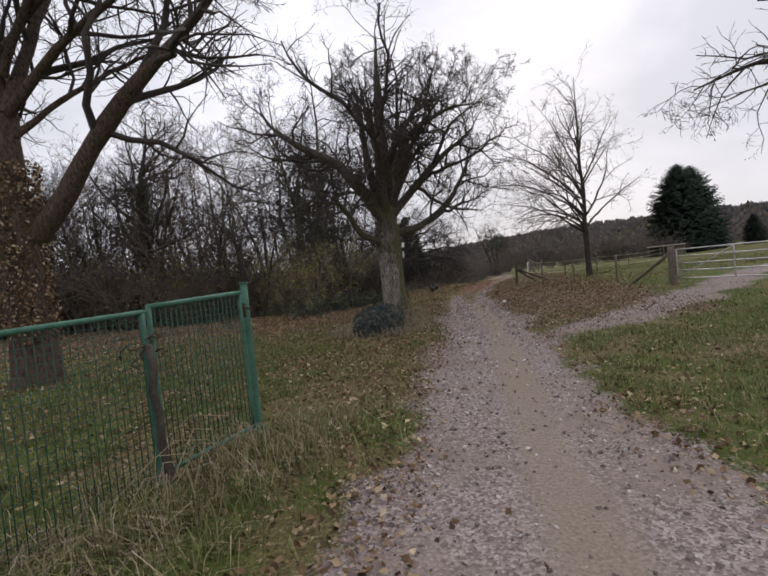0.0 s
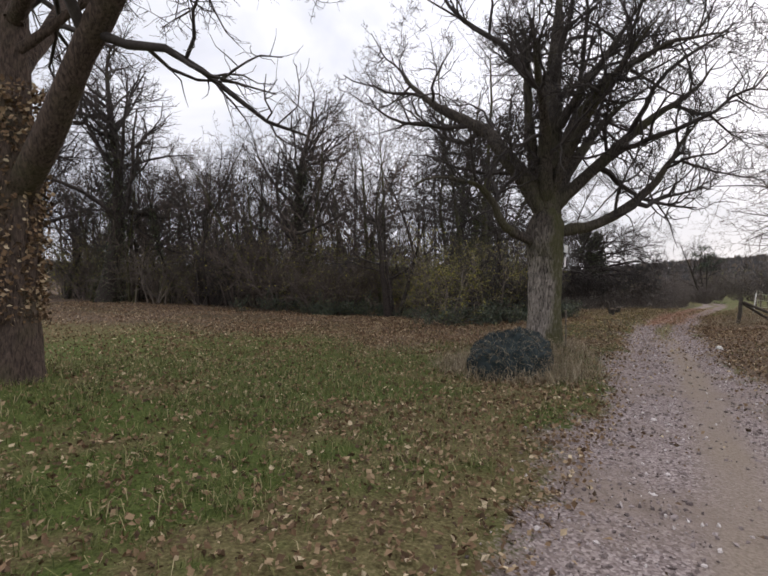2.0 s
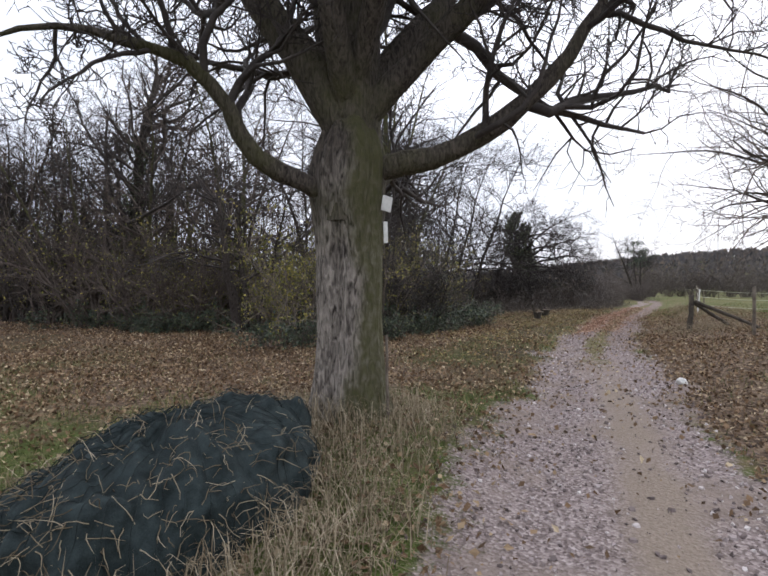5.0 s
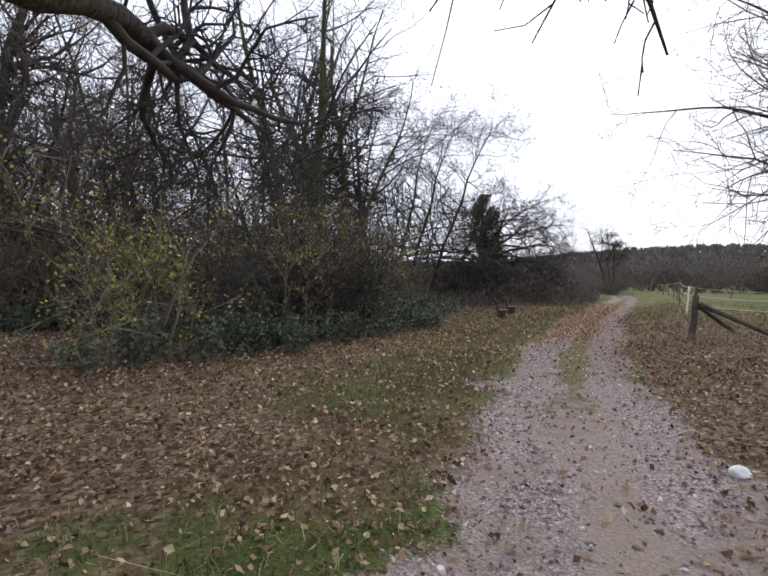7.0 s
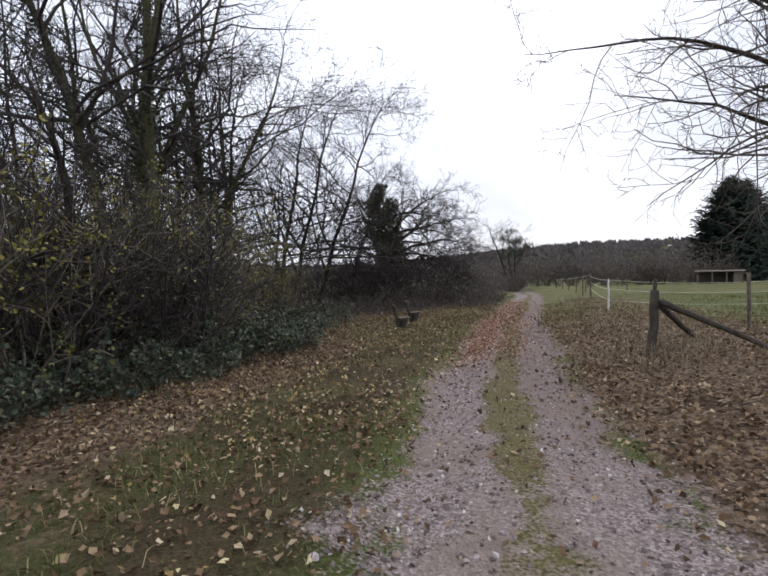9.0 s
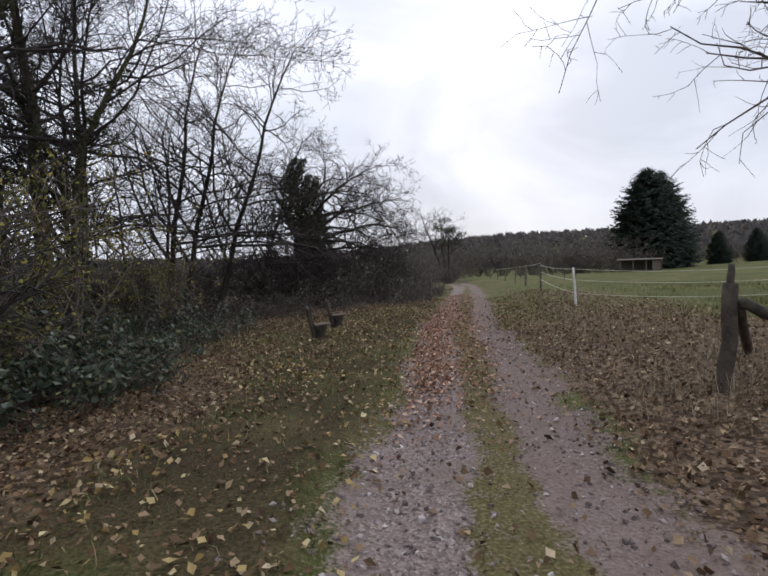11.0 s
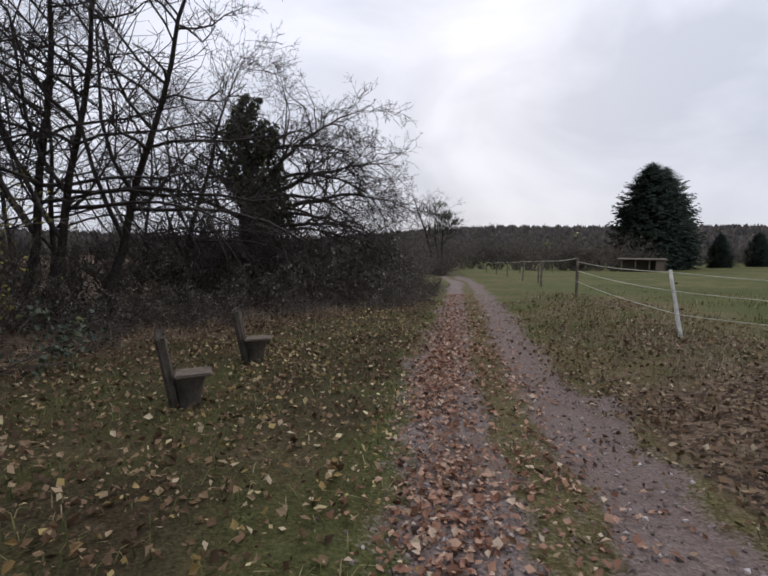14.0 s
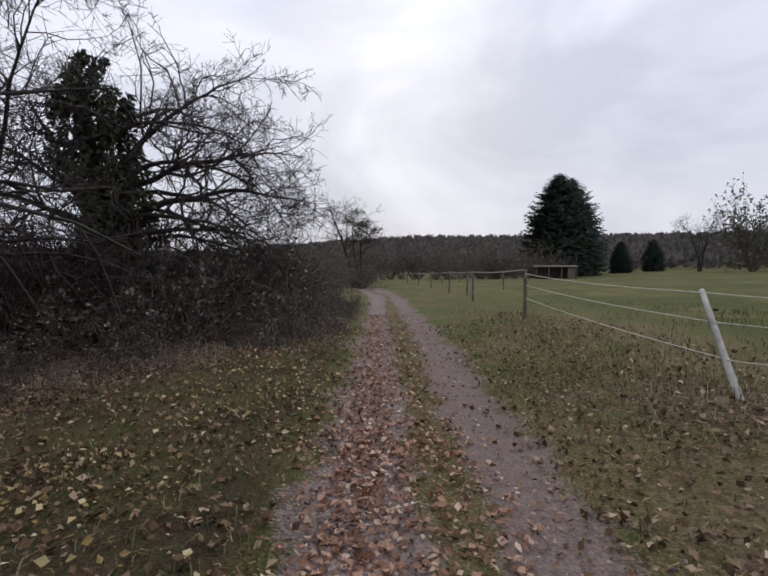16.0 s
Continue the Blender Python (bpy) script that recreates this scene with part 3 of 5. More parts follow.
def make_ground_cover():
    g = np.random.default_rng(21)

    def w_leaf(x, y):
        patch = 0.35 + 1.1 * value_noise(x, y, 0.7, 61) * value_noise(x, y, 2.6, 62)
        edge = np.exp(-((np.abs(off_track(x, y)) - np.interp(y, TRACK_Y, HALF_W)) / 0.35) ** 2) * 0.5
        w = litter_mask(x, y) * (1 - 0.8 * gravel_mask(x, y)) + edge * patch + 0.035 * gravel_mask(x, y) * smooth(3, 9, y) + 0.15 * (1 - gravel_mask(x, y)) * (1 + 2.5 * smooth(22, 28, y) * smooth(0.7, 0.3, np.abs(off_track(x, y))))
        verge = smooth(-0.8, -1.4, off_track(x, y)) * smooth(-6.5, -4, off_track(x, y)) * smooth(21, 25, y) * smooth(44, 36, y)
        w = w + 0.38 * verge
        w = w + (0.38 + 0.9 * (1 - lush_patch(x, y))) * smooth(-0.8, -1.3, off_track(x, y)) * smooth(24, 16, y)
        w = w + smooth(-0.7, -1.1, off_track(x, y)) * smooth(14, 9, y) * (0.10 + 0.8 * np.exp(-((off_track(x, y) + 1.25) / 0.4) ** 2))
        return w * patch * smooth(1.5, -0.5, wood_depth(x, y)) * smooth(16, 6, np.abs(off_track(x, y) + 1.5))

    at = spread(640000, -14, 13.5, -1, 44, w_leaf, g)
    at[:, 2] += g.random(len(at)) * 0.035 + 0.012
    v, f = leaves(at, (0.020 + 0.056 * g.random(len(at)) ** 1.9) * (0.98 + 0.12 * smooth(10, 24, at[:, 1])), g, 0.5)
    stuff("fallen_leaves", "brown curled leaves fallen on grass and track", "leaf litter", v, f, LEAF)

    at = spread(110000, -27, -4, 11, 27, lambda x, y: 0.12 + 0.55 * litter_mask(x, y) * value_noise(x, y, 0.8, 66), g)
    at[:, 2] += g.random(len(at)) * 0.04 + 0.012
    v, f = leaves(at, g.uniform(0.035, 0.08, len(at)), g, 0.45)
    stuff("wood_edge_leaves", "brown leaves drifted along the edge of the wood", "leaf litter", v, f, LEAF)

    # Reddish leaves in the nearer wheel rut, pale ones over the grass by the log seats.
    at = spread(260000, 3, 13, 25, 48, lambda x, y: (np.exp(-((off_track(x, y) + 0.62) / 0.30) ** 2) + 0.30 * np.exp(-((off_track(x, y) - 0.05) / 0.4) ** 2)) * smooth(26, 31, y) * (1 - 0.7 * smooth(34, 42, y)) * (0.35 + value_noise(x, y, 0.9, 63)) * 1.1, g)
    at[:, 2] += g.random(len(at)) * 0.025 + 0.014
    v, f = leaves(at, 0.026 + 0.055 * g.random(len(at)) ** 1.6, g, 0.6)
    stuff("rut_leaves", "reddish-brown leaves lying in the wheel rut", "leaf litter", v, f, LEAF_RED)
    at = spread(38000, -4, 9, 18, 44, lambda x, y: smooth(-0.6, -1.2, off_track(x, y)) * smooth(-6, -3, off_track(x, y)) * smooth(0.2, -1.2, wood_depth(x, y)) * smooth(18, 27, y) * 0.85 * value_noise(x, y, 1.4, 64) ** 1.5, g)
    at[:, 2] += g.random(len(at)) * 0.02 + 0.03
    v, f = leaves(at, 0.03 + 0.055 * g.random(len(at)) ** 1.6, g, 0.55)
    stuff("pale_leaves", "pale yellow leaves scattered over short grass", "leaf litter", v, f, LEAF_YELLOW)

    def w_grass(x, y):
        o = np.abs(off_track(x, y))
        return (1 - 0.6 * smooth(15, 20, y) * smooth(-0.9, -1.5, off_track(x, y))) * (1 - 0.8 * smooth(0.9, 1.3, off_track(x, y)) * smooth(11, 15, y) * smooth(33, 27, y)) * (1 - smooth(0.15, 0.5, gravel_mask(x, y))) * (0.25 + 0.75 * value_noise(x, y, 0.6, 41)) * (0.22 + 0.78 * lush_patch(x, y)) * smooth(0.5, -1, wood_depth(x, y)) * smooth(13, 6, o) * (1 - 0.6 * smooth(15, 20, y) * smooth(1.0, 0.6, o)) * (1 - 0.6 * smooth(0.4, 0.9, litter_mask(x, y)))

    at = spread(430000, -9, 12, -1.5, 42, w_grass, g)
    tall = g.uniform(0.03, 0.12, len(at)) * (0.3 + 0.6 * lush_patch(at[:, 0], at[:, 1]) + 0.9 * value_noise(at[:, 0], at[:, 1], 0.5, 42))
    v, f = blades(at, tall, g, 1.6, 0.0042)
    stuff("grass", "short green autumn grass beside the track", "grass", v, f, GRASS)

    def w_tuft(x, y):
        return 0.55 * smooth(0.52, 0.8, value_noise(x, y, 0.24, 95)) * (0.2 + 0.8 * lush_patch(x, y)) * (1 - smooth(0.15, 0.5, gravel_mask(x, y))) * smooth(15, 9, y)

    at = spread(230000, -7, 6.5, 0.5, 14, w_tuft, g)
    v, f = blades(at, g.uniform(0.05, 0.15, len(at)) * (1 + 1.0 * smooth(6, 4, at[:, 1]) * smooth(-0.5, -1.0, off_track(at[:, 0], at[:, 1]))), g, 1.9, 0.0038)
    stuff("grass_tufts", "uneven tufts of green grass on the lawn", "grass", v, f, GRASS)

    def w_dry(x, y):
        gate = smooth(1.1, 0.0, np.abs(x + 1.15 - 0.405 * (y - 4.86))) * smooth(5.6, 4.7, y) * (0.15 + 1.2 * value_noise(x, y, 0.35, 81) ** 2)
        tree = smooth(1.5, 0.5, np.hypot(x - 0.3, y - 15.0)) + smooth(1.6, 0.9, np.hypot((x + 0.15) * 0.9, y - 13.1))
        post = smooth(1.4, 0.2, np.hypot(x - 7.3, y - 27.0))
        edge = smooth(-1.6, -0.2, wood_depth(x, y)) * smooth(33, 40, y) * smooth(1.2, 0.3, wood_depth(x, y)) * 0.6
        verge = smooth(1.5, 2.6, off_track(x, y)) * smooth(6, 4, off_track(x, y)) * smooth(24, 30, y) * 0.5 * value_noise(x, y, 0.5, 84)
        return np.clip(gate * 0.75 + tree * 0.5 + post * 0.5 + edge + verge, 0, 1) * (1 - gravel_mask(x, y))

    at = np.concatenate([
        spread(46000, -4.2, 0.2, -0.5, 5.8, w_dry, g), spread(42000, -1.8, 2.0, 11.6, 16.8, w_dry, g),
        spread(9000, 5.5, 9, 25.2, 28.8, w_dry, g), spread(60000, 0, 13, 29, 48, w_dry, g)])
    v, f = blades(at, (0.05 + 0.36 * g.random(len(at)) ** 1.8) * (0.5 + 0.9 * value_noise(at[:, 0], at[:, 1], 0.3, 82)), g, 1.9, 0.0036)
    stuff("dry_grass", "bleached long dry grass in tussocks", "grass", v, f, STRAW)
    at = spread(55000, -4.2, 0.4, -0.5, 6.0, lambda x, y: np.clip(w_dry(x, y) * 1.2, 0, 1), g)
    v, f = blades(at, (0.06 + 0.26 * g.random(len(at)) ** 1.6) * (0.5 + 0.9 * value_noise(at[:, 0], at[:, 1], 0.3, 83)), g, 1.7, 0.004)
    stuff("tall_grass", "tall green grass growing through the wire fence", "grass", v, f, GRASS)

    def w_field(x, y):
        clump = smooth(0.5, 0.8, value_noise(x, y, 0.9, 91)) * 0.7 + smooth(0.6, 0.9, value_noise(x, y, 3.2, 92)) * 0.5 + 0.06
        return clump * smooth(3.5, 6, off_track(x, y)) * smooth(62, 34, y + 0.4 * x)

    at = spread(190000, 8, 40, 22, 60, w_field, g)
    v, f = blades(at, (0.05 + 0.16 * g.random(len(at)) ** 1.6) * (0.5 + 0.9 * value_noise(at[:, 0], at[:, 1], 0.9, 91)), g, 1.4, 0.007)
    stuff("field_grass", "olive tufted grass of the paddock", "grass", v, f, GRASS)

    at = spread(125000, -1, 9, -1, 34, lambda x, y: gravel_mask(x, y) * (0.25 + 0.75 * value_noise(x, y, 1.0, 51)) * (1 - 0.8 * np.exp(-((off_track(x, y) - 0.15) / 0.28) ** 4) * smooth(22, 17, y)), g)
    n = len(at)
    s = (0.005 + 0.021 * g.random(n) ** 2.6)[:, None]
    d = unit(g.normal(size=(n, 3)))
    e = unit(np.cross(d, g.normal(size=(n, 3))))
    h = np.cross(d, e)
    at[:, 2] += 0.004
    v = np.stack([at + d * s * 1.3, at + e * s, at - d * s * 1.2, at - e * s * 0.9, at + h * s * 0.7, at - h * s * 0.7], 1).reshape(-1, 3)
    k = np.arange(n)[:, None] * 6
    f = np.concatenate([k + np.array(q) for q in ((0, 1, 4), (1, 2, 4), (2, 3, 4), (3, 0, 4), (1, 0, 5), (2, 1, 5), (3, 2, 5), (0, 3, 5))])
    stuff("gravel", "loose pinkish-grey crushed stone on the track", "gravel", v, f, STONE)

    # Larger flat stones, mostly in the left-hand rut.
    at = spread(42000, -1, 9, 0, 34, lambda x, y: gravel_mask(x, y) * (0.10 + 0.75 * np.exp(-((off_track(x, y) + 0.6) / 0.45) ** 2) * smooth(9, 15, y)) * value_noise(x, y, 0.7, 52) ** 1.3, g)
    n = len(at)
    rad = (0.014 + 0.024 * g.random(n) ** 2.2)[:, None]
    a = np.sort(g.random((n, 5)), 1) * 0.35 + np.arange(5) * 1.2566 + g.random((n, 1)) * 6.283
    tip = g.normal(size=(n, 2)) * 0.22
    flat = np.stack([np.cos(a), np.sin(a)], -1) * (rad * g.uniform(0.75, 1.2, (n, 5)))[..., None]
    top = np.concatenate([flat * 0.72, (0.45 * rad + (flat * tip[:, None]).sum(-1))[..., None]], -1) + at[:, None]
    low = np.concatenate([flat, np.full((n, 5, 1), -0.006)], -1) + at[:, None]
    v = np.concatenate([top, low], 1).reshape(-1, 3)
    k = np.arange(n)[:, None] * 10
    f = np.concatenate([k + np.array(q) for q in ((0, 1, 2), (0, 2, 3), (0, 3, 4))] + [k + np.array(q) for i in range(5) for q in ((i, i + 5, (i + 1) % 5 + 5), (i, (i + 1) % 5 + 5, (i + 1) % 5))])
    stuff("coarse_gravel", "flat broken stones lying in the wheel rut", "gravel", v, f, STONE)


make_ground_cover()


# ---------- trees ----------
def hero_tree(name, label, at, trunk, limbs, levels, bark, twig, seed, lump=None, limb_bark=None, gnarl=0.1):
    """A bare tree: a lumpy trunk, each main limb, and a crown of finer branches."""
    g = np.random.default_rng(seed)
    ob = thing(name, label, "tree", (at[0], at[1], float(height(at[0], at[1]))))
    v, f = lumpy_trunk(*trunk, **(lump or {}))
    hang("trunk", mesh_from("trunk", v, f, [bark]), ob)
    P, R = arc_limbs(limbs, g, 16, gnarl)
    knots = 1 + (np.random.default_rng(seed + 50).random(R.shape) - 0.4) * 0.22
    for k in range(len(P)):
        v, f = tubes(P[k:k + 1], R[k:k + 1] * knots[k:k + 1], 14)
        hang("limb", mesh_from("limb", v, f, [limb_bark or bark]), ob)
    crown = []
    for sides, opt in levels:
        P, R = sprout(P, R, g=g, **opt)
        crown.append(tubes(P, R, sides))
    v, f = joined(crown)
    hang("crown", mesh_from("crown", v, f, [twig]), ob)
    return ob


PEAR_LEVELS = [
    (6, dict(per=10, t0=0.24, length=0.58, angle=(30, 70), n=9, up=0.07, wiggle=0.24, thin=0.62)),
    (4, dict(per=11, t0=0.10, length=0.50, angle=(30, 78), n=6, up=0.08, wiggle=0.30, thin=0.65, least=0.006)),
    (3, dict(per=8, t0=0.1, length=0.48, angle=(35, 85), n=4, up=0.06, wiggle=0.36, thin=0.7, least=0.0058)),
    (3, dict(per=1, t0=0.3, length=0.8, angle=(30, 80), n=3, up=0.02, wiggle=0.3, thin=0.7, least=0.005)),
]
pear = hero_tree(
    "old_pear_tree", "old bare pear tree with thick mossy trunk and spreading limbs", (0.3, 15.1), (0.31, 2.6),
    [(1.9, 78, (89, 88, 84, 86, 80), None, 7.0, 0.31), (2.8, 186, (68, 60, 50, 30, 38, 56), None, 5.7, 0.21), (2.9, 150, (62, 80, 88, 70), None, 5.0, 0.15),
     (2.4, 8, (16, 16, 36, 46, 66, 46), None, 4.2, 0.13), (2.75, 16, (52, 46, 40, 30, 55), None, 4.9, 0.15), (3.4, -8, (68, 64, 22, -8), None, 4.6, 0.13),
     (2.15, 196, (16, 16, 30, 66, 50, 4, 14, -22, -45), None, 3.9, 0.10), (2.2, 84, (24, 9, 2, -8), None, 4.4, 0.11), (2.8, 128, (56, 46, 40, 30), None, 4.8, 0.16),
     (3.0, 40, (60, 50, 45, 30), None, 4.6, 0.14), (3.0, 262, (66, 60, 45, 30), None, 3.9, 0.14), (3.1, 318, (62, 55, 46, 20), None, 4.0, 0.12), (4.6, 120, (70, 66, 75), None, 3.6, 0.12), (4.4, 345, (58, 50, 60), None, 3.4, 0.11)],
    PEAR_LEVELS, BARK_OLD, TWIG, 5, dict(top_scale=1.22), BARK_LIMB, 0.17)
part_sign = bmesh.new()
box(part_sign, (0.13, 0.012, 0.15), (0.40, -0.10, 2.10), Euler((0.1, 0.12, 1.0)).to_matrix(), 0.004)
part("trail_sign", part_sign, WHITE, pear, "small white trail marker board")
part_sign = bmesh.new()
box(part_sign, (0.055, 0.010, 0.21), (0.385, -0.09, 1.82), Euler((0.05, -0.08, 1.0)).to_matrix(), 0.003)
part("paint_mark", part_sign, WHITE, pear, "narrow white waymark strip")

ivied = hero_tree(
    "forked_tree", "forked bare tree with reddish bark and dead ivy leaves", (-5.75, 8.0), (0.285, 2.8),
    [(2.3, 150, (88, 84, 80), None, 6.8, 0.23), (2.1, -6, (40, 54, 44, 40, 66), None, 6.4, 0.18), (4.4, 60, 72, 66, 4.8, 0.12), (3.4, 200, 62, 46, 5.0, 0.13), (3.6, 130, 55, 40, 4.8, 0.12), (4.4, -12, (44, 38, 24, 20), None, 4.6, 0.085), (5.4, 0, (46, 28, 14), None, 5.2, 0.07), (5.0, -24, (60, 46, 34), None, 4.2, 0.07), (6.2, 10, (52, 40, 24), None, 4.2, 0.06), (4.0, 30, (44, 36, 20), None, 3.8, 0.06)],
    [(6, dict(per=11, t0=0.25, length=0.56, angle=(28, 65), n=7, up=0.05, wiggle=0.27, thin=0.6)),
     (4, dict(per=10, t0=0.15, length=0.48, angle=(30, 75), n=5, up=0.05, wiggle=0.28, thin=0.65, least=0.006)),
     (3, dict(per=7, t0=0.12, length=0.46, angle=(30, 80), n=4, up=0.04, wiggle=0.3, thin=0.7, least=0.0042))],
    BARK_RED, TWIG, 9, dict(top_scale=1.12, seed=8))
g = np.random.default_rng(4)
n = 4200
za, aa = g.uniform(0.7, 3.6, n), g.random(n) * 6.283
ra = 0.29 + g.random(n) ** 2 * 0.13
v, f = leaves(np.stack([np.cos(aa) * ra, np.sin(aa) * ra, za], 1), g.uniform(0.04, 0.08, n), g, 0, np.stack([np.cos(aa), np.sin(aa), 0 * aa], 1))
hang("dead_ivy", mesh_from("dead_ivy", v, f, [LEAF], shade=False), ivied, "withered rust-brown ivy leaves")

hero_tree(
    "young_walnut_tree", "slender bare tree with fine upswept branches behind the fence", (11.3, 27.0), (0.13, 2.6),
    [(2.5, 60, 89, 84, 8.6, 0.12), (5.0, 330, 66, 60, 4.4, 0.05), (5.6, 180, 68, 62, 4.4, 0.05), (6.6, 60, 70, 66, 3.6, 0.045), (4.5, 90, 60, 52, 4.4, 0.055), (4.8, 250, 64, 58, 4.4, 0.05), (6.8, 200, 70, 66, 2.8, 0.04), (2.6, 203, (36, 14, -8, -28), None, 6.3, 0.05), (2.9, 195, (38, 16, -8, -26), None, 5.9, 0.05), (3.4, 210, (44, 22, 0, -22), None, 5.4, 0.055), (2.4, 185, 42, 12, 5.0, 0.06), (2.5, 235, 38, 0, 7.0, 0.06), (2.9, 210, 34, -6, 7.5, 0.058), (3.3, 185, 46, 0, 6.8, 0.055), (3.6, 228, 50, 0, 7.2, 0.055), (4.4, 218, 54, 6, 6.6, 0.05), (2.7, 0, 46, 30, 4.2, 0.06), (3.1, 95, 45, 28, 4.6, 0.06), (3.3, 300, 48, 30, 4.9, 0.06),
     (3.9, 200, 50, 34, 4.7, 0.055), (4.3, 150, 52, 36, 4.3, 0.05), (4.9, 20, 55, 42, 4.0, 0.045), (5.5, 250, 58, 45, 3.6, 0.04), (6.2, 110, 60, 50, 3.2, 0.035)],
    [(5, dict(per=8, t0=0.14, length=0.5, angle=(28, 65), n=7, up=0.01, wiggle=0.2, thin=0.65, least=0.007)),
     (3, dict(per=7, t0=0.1, length=0.5, angle=(30, 75), n=5, up=-0.02, wiggle=0.26, thin=0.7, least=0.0052)),
     (3, dict(per=3, t0=0.15, length=0.45, angle=(30, 75), n=4, up=0.0, wiggle=0.22, thin=0.8, least=0.0042))],
    BARK_DARK, TWIG_BROWN, 14)


hero_tree(
    "roadside_tree", "bare roadside tree with drooping twiggy branches over the verge", (9.6, 6.6), (0.22, 3.7),
    [(3.0, 60, 86, 82, 5.5, 0.18), (3.0, 150, 44, -20, 5.2, 0.10), (3.1, 120, 50, -10, 5.0, 0.10), (3.1, 180, 46, 0, 4.6, 0.09), (3.1, 20, 50, 20, 4.2, 0.10), (3.1, 270, 50, 20, 4.2, 0.10)],
    [(5, dict(per=9, t0=0.25, length=0.5, angle=(25, 65), n=6, up=-0.02, wiggle=0.25, thin=0.6, least=0.007)),
     (3, dict(per=7, t0=0.12, length=0.48, angle=(30, 75), n=5, up=-0.06, wiggle=0.28, thin=0.7, least=0.0055)),
     (3, dict(per=4, t0=0.15, length=0.5, angle=(30, 75), n=3, up=-0.06, wiggle=0.28, thin=0.8, least=0.0045))],
    BARK_DARK, TWIG, 33)


def wild_tree(name, label, seed, tall, radius, stems, tilt=0.05, bark=None, twig=None, per=(14, 6, 4), ivy=0, spread_l=0.34, up=0.05, t0=0.25, fat=1.0):
    g = np.random.default_rng(seed)
    ob = thing(name, label, "tree")
    SP, SR, trunks = [], [], []
    for k in range(stems):
        a, e = g.random() * 6.283, tilt * (0.5 + g.random()) if stems == 1 else 0.06 + 0.16 * g.random()
        P, R = stem(g, (math.cos(a) * radius * 1.1 * (stems > 1), math.sin(a) * radius * 1.1 * (stems > 1), -0.2), (math.cos(a) * e, math.sin(a) * e), tall * (1 if k == 0 else g.uniform(0.7, 1.0)), radius * (1 if k == 0 else g.uniform(0.55, 0.9)), 12, 0.09, 0.12)
        SP.append(P)
        SR.append(R)
        v, f = tubes(P, R, 8)
        hang("trunk", mesh_from("trunk", v, f, [bark or BARK_DARK]), ob)
    P, R = np.concatenate(SP), np.concatenate(SR)
    first = P
    crown = []
    for i, (sides, pc) in enumerate(zip((4, 3, 3), per)):
        P, R = sprout(P, R, pc, g, t0 if i == 0 else 0.12, 1.0, spread_l if i == 0 else 0.5, (30, 75), (6, 5, 2)[i], up, 0.22, 0.6, 0.3, (0.010 * fat, 0.008 * fat, 0.0065 * fat)[i], slim=0.013 * fat)
        crown.append(tubes(P, R, sides))
    v, f = joined(crown)
    hang("crown", mesh_from("crown", v, f, [twig or TWIG]), ob)
    if ivy:
        m = first.shape[0]
        o = g.integers(0, m, ivy)
        t = g.random(ivy) * 7.5
        i = t.astype(int)
        at = first[o, i] + (first[o, i + 1] - first[o, i]) * (t - i)[:, None] + g.normal(size=(ivy, 3)) * np.array([radius, radius, 0.15]) * 0.9
        v, f = leaves(at, g.uniform(0.06, 0.13, ivy), g)
        hang("ivy", mesh_from("ivy", v, f, [LEAF_IVY], shade=False), ob, "dark green ivy climbing the stem")
    return ob


def shrub(name, label, seed, tall, count, twig, leaf=None, nleaf=0, wide=0.35, per=(7, 5), leaf_size=(0.05, 0.10)):
    g = np.random.default_rng(seed)
    ob = thing(name, label, "shrub")
    P = np.zeros((count, 7, 3))
    a = g.random(count) * 6.283
    P[:, 0] = np.stack([np.cos(a), np.sin(a), 0 * a], 1) * (g.random(count) * 0.5)[:, None]
    d = unit(np.stack([np.cos(a) * wide, np.sin(a) * wide, np.ones(count)], 1) + g.normal(size=(count, 3)) * 0.15)
    ln = tall * g.uniform(0.55, 1.1, count)
    for s in range(1, 7):
        d = unit(d + g.normal(size=d.shape) * 0.16 + np.array([0, 0, 0.02]) + np.stack([np.cos(a), np.sin(a), -0.5 + 0 * a], 1) * 0.05)
        P[:, s] = P[:, s - 1] + d * (ln / 6)[:, None]
    R = (0.007 * tall) * np.linspace(1, 0.3, 7)[None] * g.uniform(0.6, 1.5, (count, 1))
    crown = [tubes(P, np.maximum(R, 0.006), 4)]
    for i, pc in enumerate(per):
        P, R = sprout(P, R, pc, g, 0.12, 1.0, 0.6, (25, 75), (3, 2)[i], 0.06, 0.3, 0.75, 0.4, (0.011, 0.009)[i])
        crown.append(tubes(P, R, 3))
    v, f = joined(crown)
    hang("crown", mesh_from("crown", v, f, [twig]), ob)
    if nleaf:
        pts = P[g.integers(0, len(P), nleaf), g.integers(0, P.shape[1], nleaf)] + g.normal(size=(nleaf, 3)) * 0.08
        v, f = leaves(pts, g.uniform(*leaf_size, nleaf), g)
        hang("foliage", mesh_from("foliage", v, f, [leaf], shade=False), ob)
    return ob


